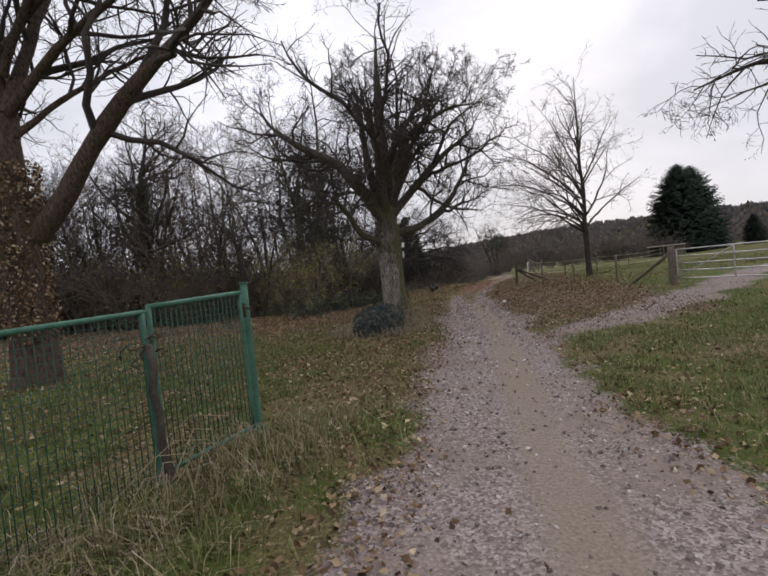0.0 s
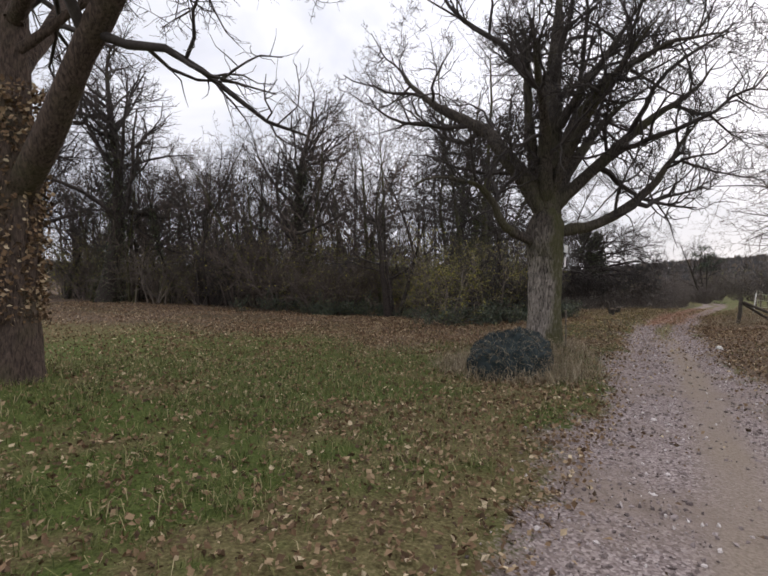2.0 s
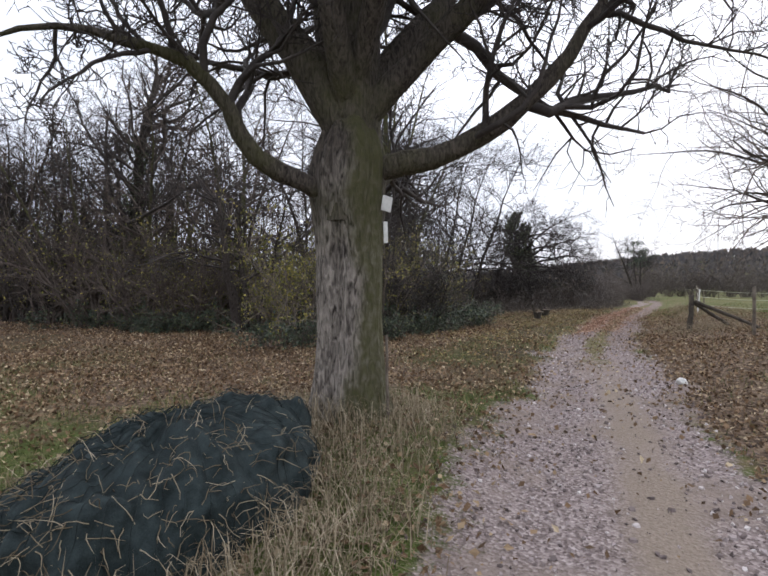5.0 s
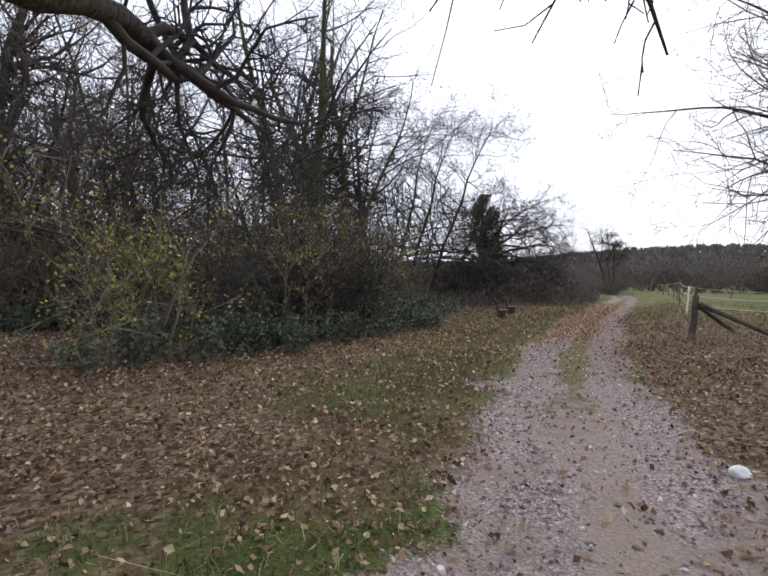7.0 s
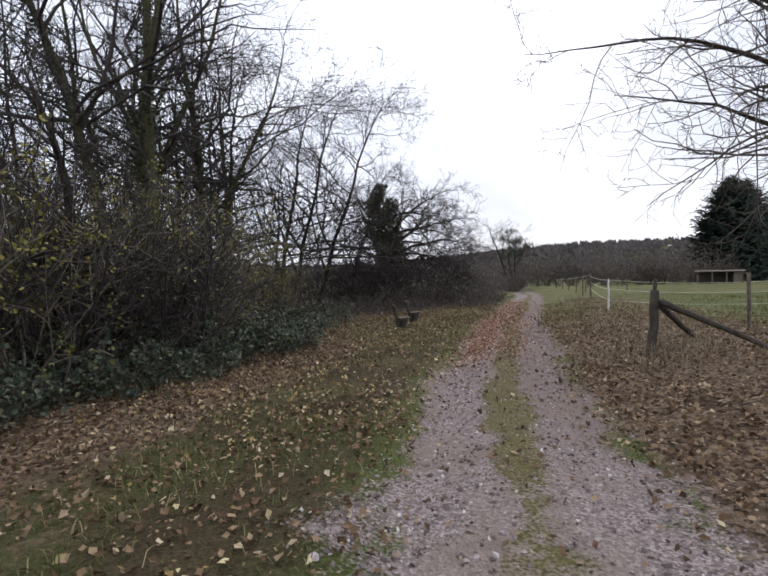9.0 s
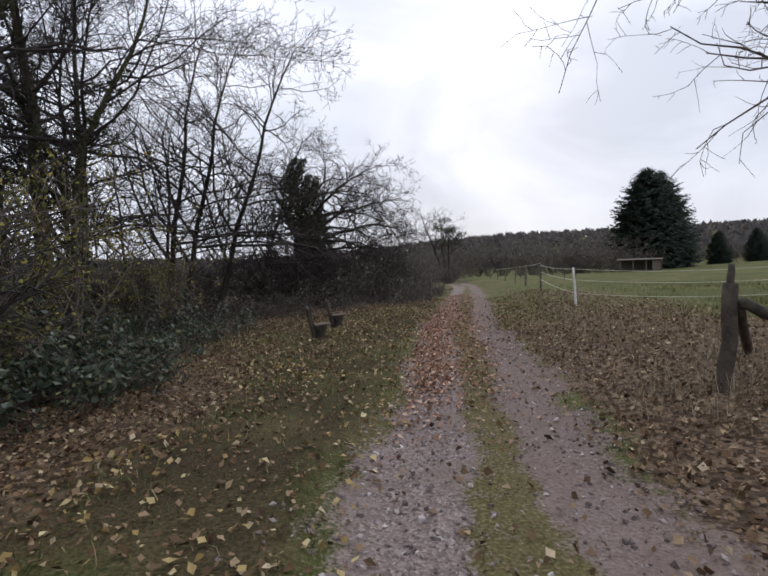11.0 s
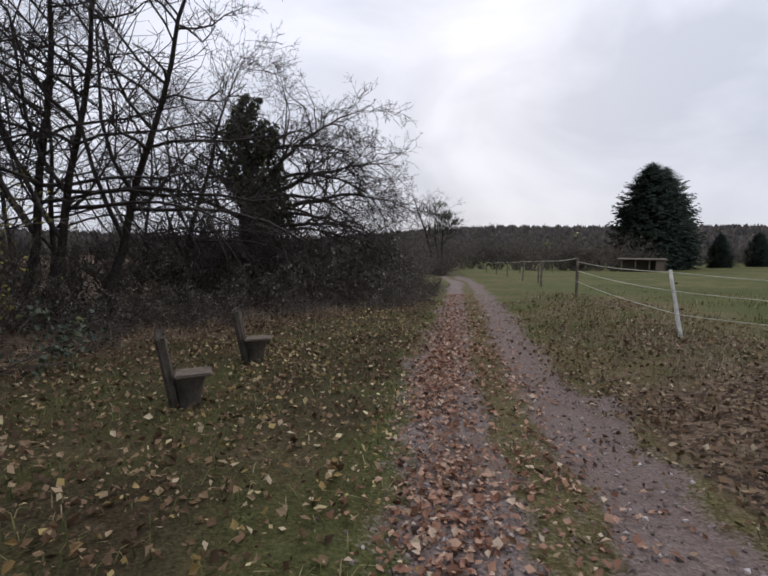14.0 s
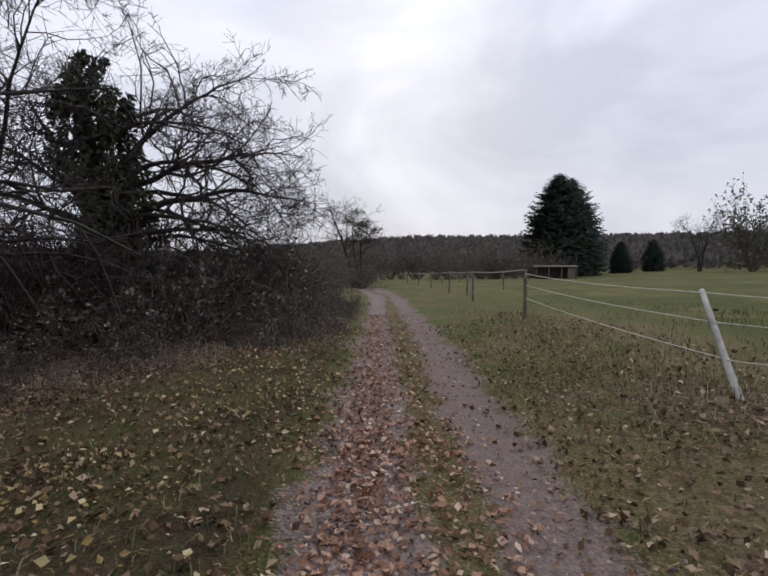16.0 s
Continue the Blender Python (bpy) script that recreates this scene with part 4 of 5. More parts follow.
def put(ob, x, y, rz=0.0, s=1.0, sz=None, first=False, group="", lean=(0, 0)):
    m = pose(x, y, float(height(x, y)) - 0.04, lean[0], lean[1], rz)
    if first:
        ob.matrix_basis = m @ Matrix.Diagonal((s, s, sz or s, 1))
        out = ob
    else:
        sc = ob.scale.copy()
        ob.scale = (1, 1, 1)
        out = copy_thing(ob, m)
        ob.scale = sc
        out.scale = (s, s, sz or s)
    if group:
        out["group"] = group
    return out


def planted(kinds, places, group, g, smin=0.8, smax=1.2):
    used = set()
    for k, (x, y) in enumerate(places):
        ob = kinds[k % len(kinds)]
        put(ob, x, y, g.uniform(0, 360), g.uniform(smin, smax), None, ob.name not in used, group)
        used.add(ob.name)


def make_wood():
    g = np.random.default_rng(77)
    kinds = [wild_tree("woodland_tree", "tall thin bare tree in the dark thicket", 100 + i, 9.0 + i % 3, 0.12, 1 + i % 3, bark=BARK_MOSS if i % 2 else BARK_DARK, twig=TWIG_BROWN if i % 2 else TWIG, per=((24, 15, 11)[i % 3], 7, 4), spread_l=0.42, fat=1.2) for i in range(4)]
    kinds.append(wild_tree("ivied_woodland_tree", "tall bare tree with dark ivy up its stem", 110, 10.5, 0.15, 1, per=(26, 7, 5), ivy=2200, spread_l=0.4, fat=1.35))
    places = []
    while len(places) < 46:
        x, y = g.uniform(-36, 1), g.uniform(24.5, 52)
        d = float(wood_depth(x, y))
        if 0.8 < d < 16 and all((x - a) ** 2 + (y - b) ** 2 > 4 for a, b in places) and y < 37 - 0.35 * x * (x < 0) and not (x > -3.5 and y > 31) and not (x > -7.5):
            places.append((x, y))
    for k in range(17):
        x = -11 - 25 * (k + g.random()) / 17
        places.append((x, 25.2 + 0.10 * (-x - 6) + 5 * g.random()))
    places += [(-25.5 - 11 * (k + g.random()) / 8, 28.5 + 5 * g.random()) for k in range(8)]
    planted(kinds, places, "trees of the wood", g, 0.76, 1.16)

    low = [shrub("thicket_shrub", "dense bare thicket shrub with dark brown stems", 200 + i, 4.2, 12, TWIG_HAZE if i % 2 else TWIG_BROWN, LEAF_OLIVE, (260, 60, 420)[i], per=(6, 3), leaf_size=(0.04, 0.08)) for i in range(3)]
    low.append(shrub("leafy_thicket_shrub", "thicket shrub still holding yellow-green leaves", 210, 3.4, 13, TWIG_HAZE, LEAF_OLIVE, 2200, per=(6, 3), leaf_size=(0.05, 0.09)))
    dark = shrub("dark_thicket_shrub", "dense dark shrub with thin stems behind the brambles", 215, 3.6, 18, TWIG, LEAF_IVY, 500, per=(7, 4), leaf_size=(0.05, 0.09))
    places = []
    tries = 0
    while len(places) < 74 and tries < 9000:
        tries += 1
        x, y = g.uniform(-38, 1), g.uniform(20, 46)
        d = float(wood_depth(x, y))
        if 0.6 < d < 10 and y < 36 and all((x - a) ** 2 + (y - b) ** 2 > 1.7 for a, b in places) and not (x > -2.5 and y > 30):
            places.append((x, y))
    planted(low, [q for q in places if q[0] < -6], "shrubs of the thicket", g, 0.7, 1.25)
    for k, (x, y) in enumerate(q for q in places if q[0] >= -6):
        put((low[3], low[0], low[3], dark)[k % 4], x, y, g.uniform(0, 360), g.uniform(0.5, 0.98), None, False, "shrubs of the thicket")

    for k in range(12):
        x = -9 - 20 * g.random()
        put(low[k % 3], x, 24.6 + 0.10 * (-x - 6) + 7 * g.random(), g.uniform(0, 360), g.uniform(0.9, 1.35), None, False, "shrubs of the thicket")
    for k in range(42):
        put((dark, low[0], dark)[k % 3], -13 + 12.5 * g.random(), 36 + 10 * g.random(), g.uniform(0, 360), g.uniform(0.36, 0.66), None, False, "shrubs of the thicket")
    for k in range(15):
        y = 23.6 + 7 * g.random()
        put((dark, low[3], dark)[k % 3], float(np.interp(y, EDGE_Y, EDGE_X)) - 0.9 - 4.2 * g.random(), y, g.uniform(0, 360), g.uniform(0.6, 0.95), None, k == 0, "dark shrubs by the track")
    for k in range(18):
        x = -11 - 22 * g.random()
        put(dark, x, 25.4 + 0.10 * (-x - 6) + 4 * g.random(), g.uniform(0, 360), g.uniform(0.8, 1.25), None, False, "dark shrubs of the wood")
    for k in range(16):
        put((dark, low[0])[k % 2], -16 + 17 * g.random(), 46 + 9 * g.random(), g.uniform(0, 360), g.uniform(0.3, 0.55), None, False, "shrubs of the thicket")

    for x, y, sc in ((-2.4, 30.2, 0.95), (-3.4, 28.3, 0.9), (-1.5, 33.2, 1.0), (-4.8, 30.6, 1.05), (-0.9, 36.0, 0.7), (5.0, 48.6, 0.62)):
        put(low[3], x, y, g.uniform(0, 360), sc, None, False, "leafy shrubs by the track")

    # Tall ivied stems by the track, the crooked tree at the wood's edge, and the leaning trio.
    tall = wild_tree("tall_ivied_tree", "tall several-stemmed bare tree with ivy on its trunks", 120, 14.5, 0.24, 4, bark=BARK_MOSS, twig=TWIG, per=(15, 7, 5), ivy=4400, spread_l=0.40, up=-0.01, t0=0.34)
    put(tall, -4.0, 33.0, 30, 1.0, None, True, "ivied trees by the track")
    put(tall, -6.2, 35.2, 140, 1.0, None, False, "ivied trees by the track")
    put(tall, -3.2, 36.5, 250, 0.92, None, False, "ivied trees by the track")
    big = wild_tree("ivied_lawn_tree", "big bare tree with a thick ivy-clad trunk", 123, 15.0, 0.46, 1, 0.04, per=(38, 10, 6), ivy=6500, spread_l=0.42, t0=0.28, fat=1.7)
    put(big, -25.2, 26.0, 80, 1.08, None, True, "big trees at the lawn's edge")
    put(big, -34.0, 28.0, 200, 1.0, None, False, "big trees at the lawn's edge")
    put(big, -13.5, 28.5, 310, 0.8, None, False, "big trees at the lawn's edge")
    crooked = wild_tree("crooked_apple_tree", "low crooked bare apple tree at the thicket's edge", 131, 5.5, 0.17, 3, per=(16, 8, 5), spread_l=0.55, up=0.02)
    put(crooked, -6.6, 25.2, 0, 1.15, None, True)
    put(crooked, -2.6, 26.5, 100, 0.9, None, False)
    lean = wild_tree("leaning_tree", "slim bare tree leaning over the verge", 140, 11.5, 0.14, 1, 0.02, per=(32, 9, 5), spread_l=0.40, t0=0.2, up=0.02, fat=1.15)
    for k, (x, y, s, tl) in enumerate(((-0.35, 40.9, 0.86, 22), (-1.45, 40.6, 0.84, 18), (-2.2, 41.2, 0.88, 15), (0.9, 42.4, 0.6, 20), (-3.9, 38.2, 0.86, 13), (-5.2, 40.5, 0.9, 10), (-7.5, 43, 0.9, 12), (-2.9, 44.0, 0.7, 9), (-4.6, 36.2, 0.8, 8), (-6.8, 38.5, 0.92, 6), (-1.2, 46.5, 0.6, 12), (-5.5, 47.0, 0.7, 4))):
        put(lean, x, y, 0, s, None, k == 0, "leaning trees by the log seats", (0, tl))
    for x, y, sc in ((1.0, 44.4, 0.62), (1.9, 46.2, 0.66), (3.3, 44.8, 0.5), (3.9, 46.4, 0.58), (2.4, 44.2, 0.55), (-0.2, 45.2, 0.5), (4.9, 46.8, 0.42)):
        put(dark, x, y, g.uniform(0, 360), sc, None, False, "dark shrubs round the ivied tree")


make_wood()


def ivy_tree():
    g = np.random.default_rng(61)
    at = (2.7, 45.3)
    ob = hero_tree(
        "ivy_smothered_tree", "old apple tree smothered in dark ivy with arching bare branches", at, (0.34, 2.6),
        [(2.2, 120, 84, 80, 4.0, 0.2), (2.3, 20, 70, 62, 3.4, 0.16), (2.2, 190, 66, 70, 3.4, 0.14), (2.3, -10, 36, -16, 5.2, 0.10), (2.9, 5, 45, -2, 5.6, 0.09), (2.0, -30, 20, -18, 4.4, 0.08), (3.2, -15, 55, 20, 5.0, 0.08), (2.4, 200, 30, -10, 4.0, 0.08), (2.6, 260, 42, 0, 3.6, 0.07), (3.8, 160, 60, 10, 4.2, 0.07), (4.2, 30, 55, 0, 4.4, 0.07), (2.4, -20, 30, -48, 5.0, 0.07), (3.0, 10, 32, -45, 5.2, 0.07), (3.4, -8, 34, -50, 5.0, 0.065), (2.0, 25, 24, -40, 4.6, 0.06), (4.2, -30, 40, -30, 4.0, 0.06)],
        [(5, dict(per=15, t0=0.2, length=0.58, angle=(25, 75), n=7, up=-0.03, wiggle=0.26, thin=0.6, least=0.01)),
         (3, dict(per=9, t0=0.12, length=0.5, angle=(30, 75), n=5, up=0.02, wiggle=0.28, thin=0.7, least=0.008)),
         (3, dict(per=5, t0=0.15, length=0.5, angle=(30, 75), n=3, up=0.0, wiggle=0.28, thin=0.8, least=0.0065))],
        BARK_DARK, TWIG, 63)
    n = 17000
    z = g.uniform(0.2, 6.5, n)
    a = g.random(n) * 6.283
    clump = value_noise(a * 1.6 + 9, z, 0.8, 7)
    r = (0.36 + 0.60 * clump * smooth(0.4, 2.6, z) * smooth(7.0, 4.6, z)) * g.random(n) ** 0.6
    keep = clump > 0.22 + 0.2 * smooth(4.5, 6.5, z)
    two = np.where(g.random(n) < 0.45, 0.52, -0.38) * smooth(1.5, 4.0, z)
    z = np.where(two > 0, z * 0.88, z)
    p = np.stack([np.cos(a) * r * 0.85 + 0.25 + two + 0.08 * z * np.sin(z), np.sin(a) * r, z], 1)[keep]
    v, f = leaves(p, g.uniform(0.08, 0.16, len(p)), g, 0, unit(p * np.array([1, 1, 0])))
    hang("ivy", mesh_from("ivy", v, f, [LEAF_IVY], shade=False), ob, "thick coat of dark green ivy")


ivy_tree()


def make_brambles():
    g = np.random.default_rng(88)
    brown = [shrub("bramble_bush", "sprawling brown-leaved bramble bush at the wood's edge", 300 + i, 1.6, 22, TWIG_BROWN, LEAF_BROWN, 1200, 1.1, (3, 2), (0.045, 0.09)) for i in range(2)]
    green = [shrub("green_bramble", "low dark green bramble patch over fallen leaves", 310 + i, 1.2, 18, TWIG_BROWN, LEAF_GREEN, 1100, 1.2, (3, 2), (0.06, 0.12)) for i in range(2)]
    used = set()
    for k in range(62):
        y = 36.5 + 22 * (k / 62) + g.normal() * 0.3
        depth = (k * 0.618) % 1 * 3.8
        x = float(np.interp(y, EDGE_Y, EDGE_X)) + 0.35 - depth
        sc = (0.30 + 0.12 * depth) * g.uniform(0.55, 1.5) * (1.0 if y < 44 else 0.75)
        ob = brown[k % 2]
        put(ob, x, y, g.uniform(0, 360), sc, sc * g.uniform(0.55, 1.1), ob.name not in used, "brown brambles")
        used.add(ob.name)
    for k in range(26):
        put(brown[k % 2], -5.0 + 5.6 * g.random(), 34.2 + 5.5 * g.random(), g.uniform(0, 360), g.uniform(0.35, 0.75), None, False, "brown brambles")
    for k in range(9):
        put(brown[k % 2], 2.4 + 1.5 * g.normal(), 43.9 + 0.8 * g.normal(), g.uniform(0, 360), g.uniform(0.9, 1.4), None, False, "brown brambles")
    for k in range(30):
        y = 41.5 + 9.5 * k / 30
        x = float(np.interp(y, TRACK_Y, TRACK_X)) - 1.75 - 1.6 * g.random()
        put(brown[k % 2], x, y, g.uniform(0, 360), g.uniform(0.28, 0.6), None, False, "brown brambles")
    for k in range(10):
        put(brown[k % 2], 4.0 + 2.6 * g.random(), 43.4 + 4.5 * g.random(), g.uniform(0, 360), g.uniform(0.75, 1.2), None, False, "brown brambles")
    row = []
    for k in range(17):
        y = 21.2 + 0.9 * k
        x = float(np.interp(y, EDGE_Y, EDGE_X)) + 0.1 - abs(g.normal()) * 1.0
        row.append((x, y))
    row += [(g.uniform(-16, -5), 24.7 + g.uniform(0, 1.0)) for _ in range(12)] + [(0.4, 29.4), (0.7, 30.0), (0.1, 29.9)]
    row += [(-1.6 + 0.33 * (y - 23.4) - 0.9 * g.random(), y) for y in np.concatenate([23.6 + 0.9 * g.random(5), 26.2 + 1.3 * g.random(7), [24.9, 28.8]])]
    planted(green, row, "green brambles", g, 0.35, 0.95)
    bare = shrub("bare_hedge_shrub", "spiky bare shrub rising from the brambles", 340, 2.8, 16, TWIG, None, 0, 0.5, (7, 4))
    planted([bare], [(float(np.interp(y, EDGE_Y, EDGE_X)) - 3.6 - 2.4 * g.random(), y) for y in np.arange(42, 52, 1.0)] + [(0.4, 46.0), (-1.5, 44.6)], "bare hedge shrubs", g, 0.7, 1.2)
    hedge = shrub("hedge_shrub", "rounded bare hedgerow shrub beside the far track", 330, 2.6, 18, TWIG_FAR_HAZE, LEAF_FAR_HAZE, 300, 0.6, (6, 3), (0.04, 0.09))
    row = [(float(np.interp(y, EDGE_Y, EDGE_X)) + 0.5 - 3.0 * g.random(), y) for y in np.arange(52, 79, 0.8)] + [(16.2 + 1.9 * g.random(), 73 + 4 * g.random()) for _ in range(6)]
    row += [(5.4 + 3.2 * g.random(), 48.5 + 4.5 * g.random()) for _ in range(7)]
    planted([hedge], row, "hedge along the track", g, 0.5, 1.1)


make_brambles()


# ---------- fences, gate and seats ----------
def zof(x, y):
    return float(height(x, y))


def garden_fence():
    gx, gy = -1.38, 4.86
    ux, uy = -0.376, -0.927
    z0 = zof(gx, gy)
    gate = thing("garden_gate", "green painted metal gate panel with thin wire bars", "gate")
    rod("gate_post", (gx, gy, z0 - 0.2), (gx, gy, 1.62), 0.034, GREEN_PAINT, gate, 12)
    bm = bmesh.new()
    box(bm, (0.085, 0.085, 0.02), (gx, gy, 1.625), None, 0.006)
    part("post_cap", bm, GREEN_PAINT, gate)

    def at(d, z):
        return (gx + ux * d, gy + uy * d, z)

    ztop, zlow = 1.535, 0.22
    rod("top_rail", at(0.07, ztop), at(1.18, ztop - 0.03), 0.022, GREEN_PAINT, gate)
    rod("bottom_rail", at(0.07, zlow), at(1.18, zlow), 0.02, GREEN_PAINT, gate)
    rod("side_rail", at(0.08, zlow), at(0.08, ztop), 0.015, GREEN_PAINT, gate)
    rod("side_rail", at(1.17, zlow), at(1.17, ztop - 0.03), 0.02, GREEN_PAINT, gate)
    for k in range(19):
        d = 0.12 + 0.0555 * k
        rod("bar", at(d, zlow), at(d, ztop - 0.02), 0.0046, WIRE, gate, 5, rings=3)
    for k in range(24):
        rod("cross_wire", at(0.08, 0.27 + 0.052 * k), at(1.17, 0.27 + 0.052 * k), 0.0027, WIRE, gate, 5, rings=3)
    bm = bmesh.new()
    box(bm, (0.035, 0.06, 0.14), at(0.04, 1.36), Euler((0, 0, -0.385)).to_matrix(), 0.008)
    latch = part("latch", bm, RUST, gate, "dark iron gate latch")
    rod("latch_handle", at(0.06, 1.40), (gx + 0.07, gy - 0.06, 1.36), 0.009, RUST, latch)

    fence = thing("garden_fence", "green wire mesh fence with a metal top rail", "fence")
    for d, zt in ((1.24, 1.46), (3.0, 1.42), (4.8, 1.42)):
        x, y, _ = at(d, 0)
        rod("fence_post", (x, y, zof(x, y) - 0.2), (x, y, zt), 0.024, GREEN_PAINT, fence, 10)
    rod("top_rail", at(1.2, 1.47), at(4.85, 1.42), 0.02, GREEN_PAINT, fence, rings=8)
    for k in range(64):
        d = 1.27 + 0.055 * k
        rod("wire", at(d, 0.12), at(d, 1.455 - 0.013 * (d - 1.2)), 0.004, WIRE, fence, 4, rings=3)
    for k in range(24):
        rod("cross_wire", at(1.24, 0.14 + 0.055 * k), at(4.8, 0.13 + 0.055 * k), 0.0027, WIRE, fence, 4, rings=3)

    stake = thing("old_stake", "weathered leaning stake with rusty wire at the gate", "post")
    x, y, _ = at(1.26, 0)
    rod("stake", (x + 0.12, y - 0.06, zof(x, y) - 0.1), (x + 0.05, y - 0.02, 1.22), 0.035, WOOD_DARK, stake, 9, 0.028, 0.008, 4, 8)
    g = np.random.default_rng(5)
    pts = np.array([x + 0.05, y - 0.02, 1.22]) + np.cumsum(g.normal(size=(5, 9, 3)) * 0.03, axis=1)
    v, f = tubes(pts, np.full((5, 9), 0.006), 4)
    hang("wire_tangle", mesh_from("wire_tangle", v, f, [RUST]), stake, "rusty tangled wire")
    stalks = thing("dead_stalks", "long bent straw-coloured plant stalks by the gate", "dry plant")
    for k in range(16):
        d = 0.2 + 1.1 * g.random()
        bx, by, _ = at(d, 0)
        bx, by = bx + 0.10 + 0.2 * g.random(), by - 0.05
        a = g.uniform(-2.6, -0.4)
        l = g.uniform(0.5, 1.15)
        p0 = np.array([bx, by, zof(bx, by)])
        P = np.stack([p0, p0 + [0.25 * l * math.cos(a), 0.25 * l * math.sin(a), 0.38 * l], p0 + [0.62 * l * math.cos(a), 0.62 * l * math.sin(a), 0.5 * l], p0 + [l * math.cos(a), l * math.sin(a), 0.34 * l]])
        v, f = tubes(P[None], np.array([[0.005, 0.004, 0.003, 0.002]]), 5)
        hang("stalk", mesh_from("stalk", v, f, [STRAW]), stalks)


garden_fence()


def net_mound():
    g = np.random.default_rng(71)
    cx, cy = -0.2, 13.05
    ob = thing("netted_heap", "heap of brushwood under a dark green net at the tree", "heap", (cx, cy, zof(cx, cy)), 71)
    nu, nv = 140, 44
    A, B = np.meshgrid(np.arange(nu) * 2 * np.pi / nu, np.linspace(0, 1, nv), indexing="ij")
    r = np.sin(B * np.pi / 2) ** 0.75
    lump = 1 + 0.26 * (value_noise(np.abs(A - np.pi) * 1.1, 0 * B, 0.9, 5) - 0.5) * r + 0.16 * (value_noise(np.abs(A - np.pi) * 3, B * 4, 0.6, 6) - 0.5) * r
    x, y = np.cos(A) * r * 1.16 * lump, np.sin(A) * r * 0.74 * lump
    z = 0.76 * np.cos(B * np.pi / 2) ** 0.55 * lump * (1 + 0.10 * np.cos(A) * r) + 0.10 * (value_noise(x * 7, y * 7 + B * 3, 1, 8) - 0.5) + 0.07 * (value_noise(x * 19, y * 19 + B * 9, 1, 9) - 0.5) - 0.06
    v = np.stack([x, y, z], -1).reshape(-1, 3)
    i = np.arange(nu)[:, None] * nv + np.arange(nv - 1)
    j = ((np.arange(nu) + 1) % nu)[:, None] * nv + np.arange(nv - 1)
    hang("core", mesh_from("core", v, np.stack([i, j, j + 1, i + 1], -1).reshape(-1, 4), [NET]), ob)
    V = v.reshape(nu, nv, 3) * 1.02 + np.array([0, 0, 0.012])
    fine = V[::3, 1:]
    vv, ff = tubes(fine, np.full(fine.shape[:2], 0.003), 3)
    hang("net", mesh_from("net", vv, ff, [NET]), ob, "fine dark green mesh")
    n = 1000
    k = g.integers(0, nu, n) * nv + (nv * g.random(n) ** 0.6).astype(int)
    k = k[(v[k, 1] < 0.4) & (g.random(n) < 0.35 + 0.65 * (v[k, 0] < 0.3))]
    n = len(k)
    p, d = v[k] * 1.0, unit(unit(v[k]) * 0.8 + g.normal(size=(n, 3)) * 0.9)
    step = g.uniform(0.02, 0.055, n)[:, None]
    P = np.zeros((n, 5, 3))
    for j in range(5):
        P[:, j] = p
        d = unit(d + g.normal(size=(n, 3)) * 0.28 + np.array([0, 0, -0.16]))
        p = p + d * step
    vv, ff = tubes(P, np.full((n, 5), 0.0028) * np.linspace(1.2, 0.5, 5), 3)
    hang("twigs", mesh_from("twigs", vv, ff, [STRAW]), ob, "pale dry stalks poking through")["kind"] = "stuff"


net_mound()


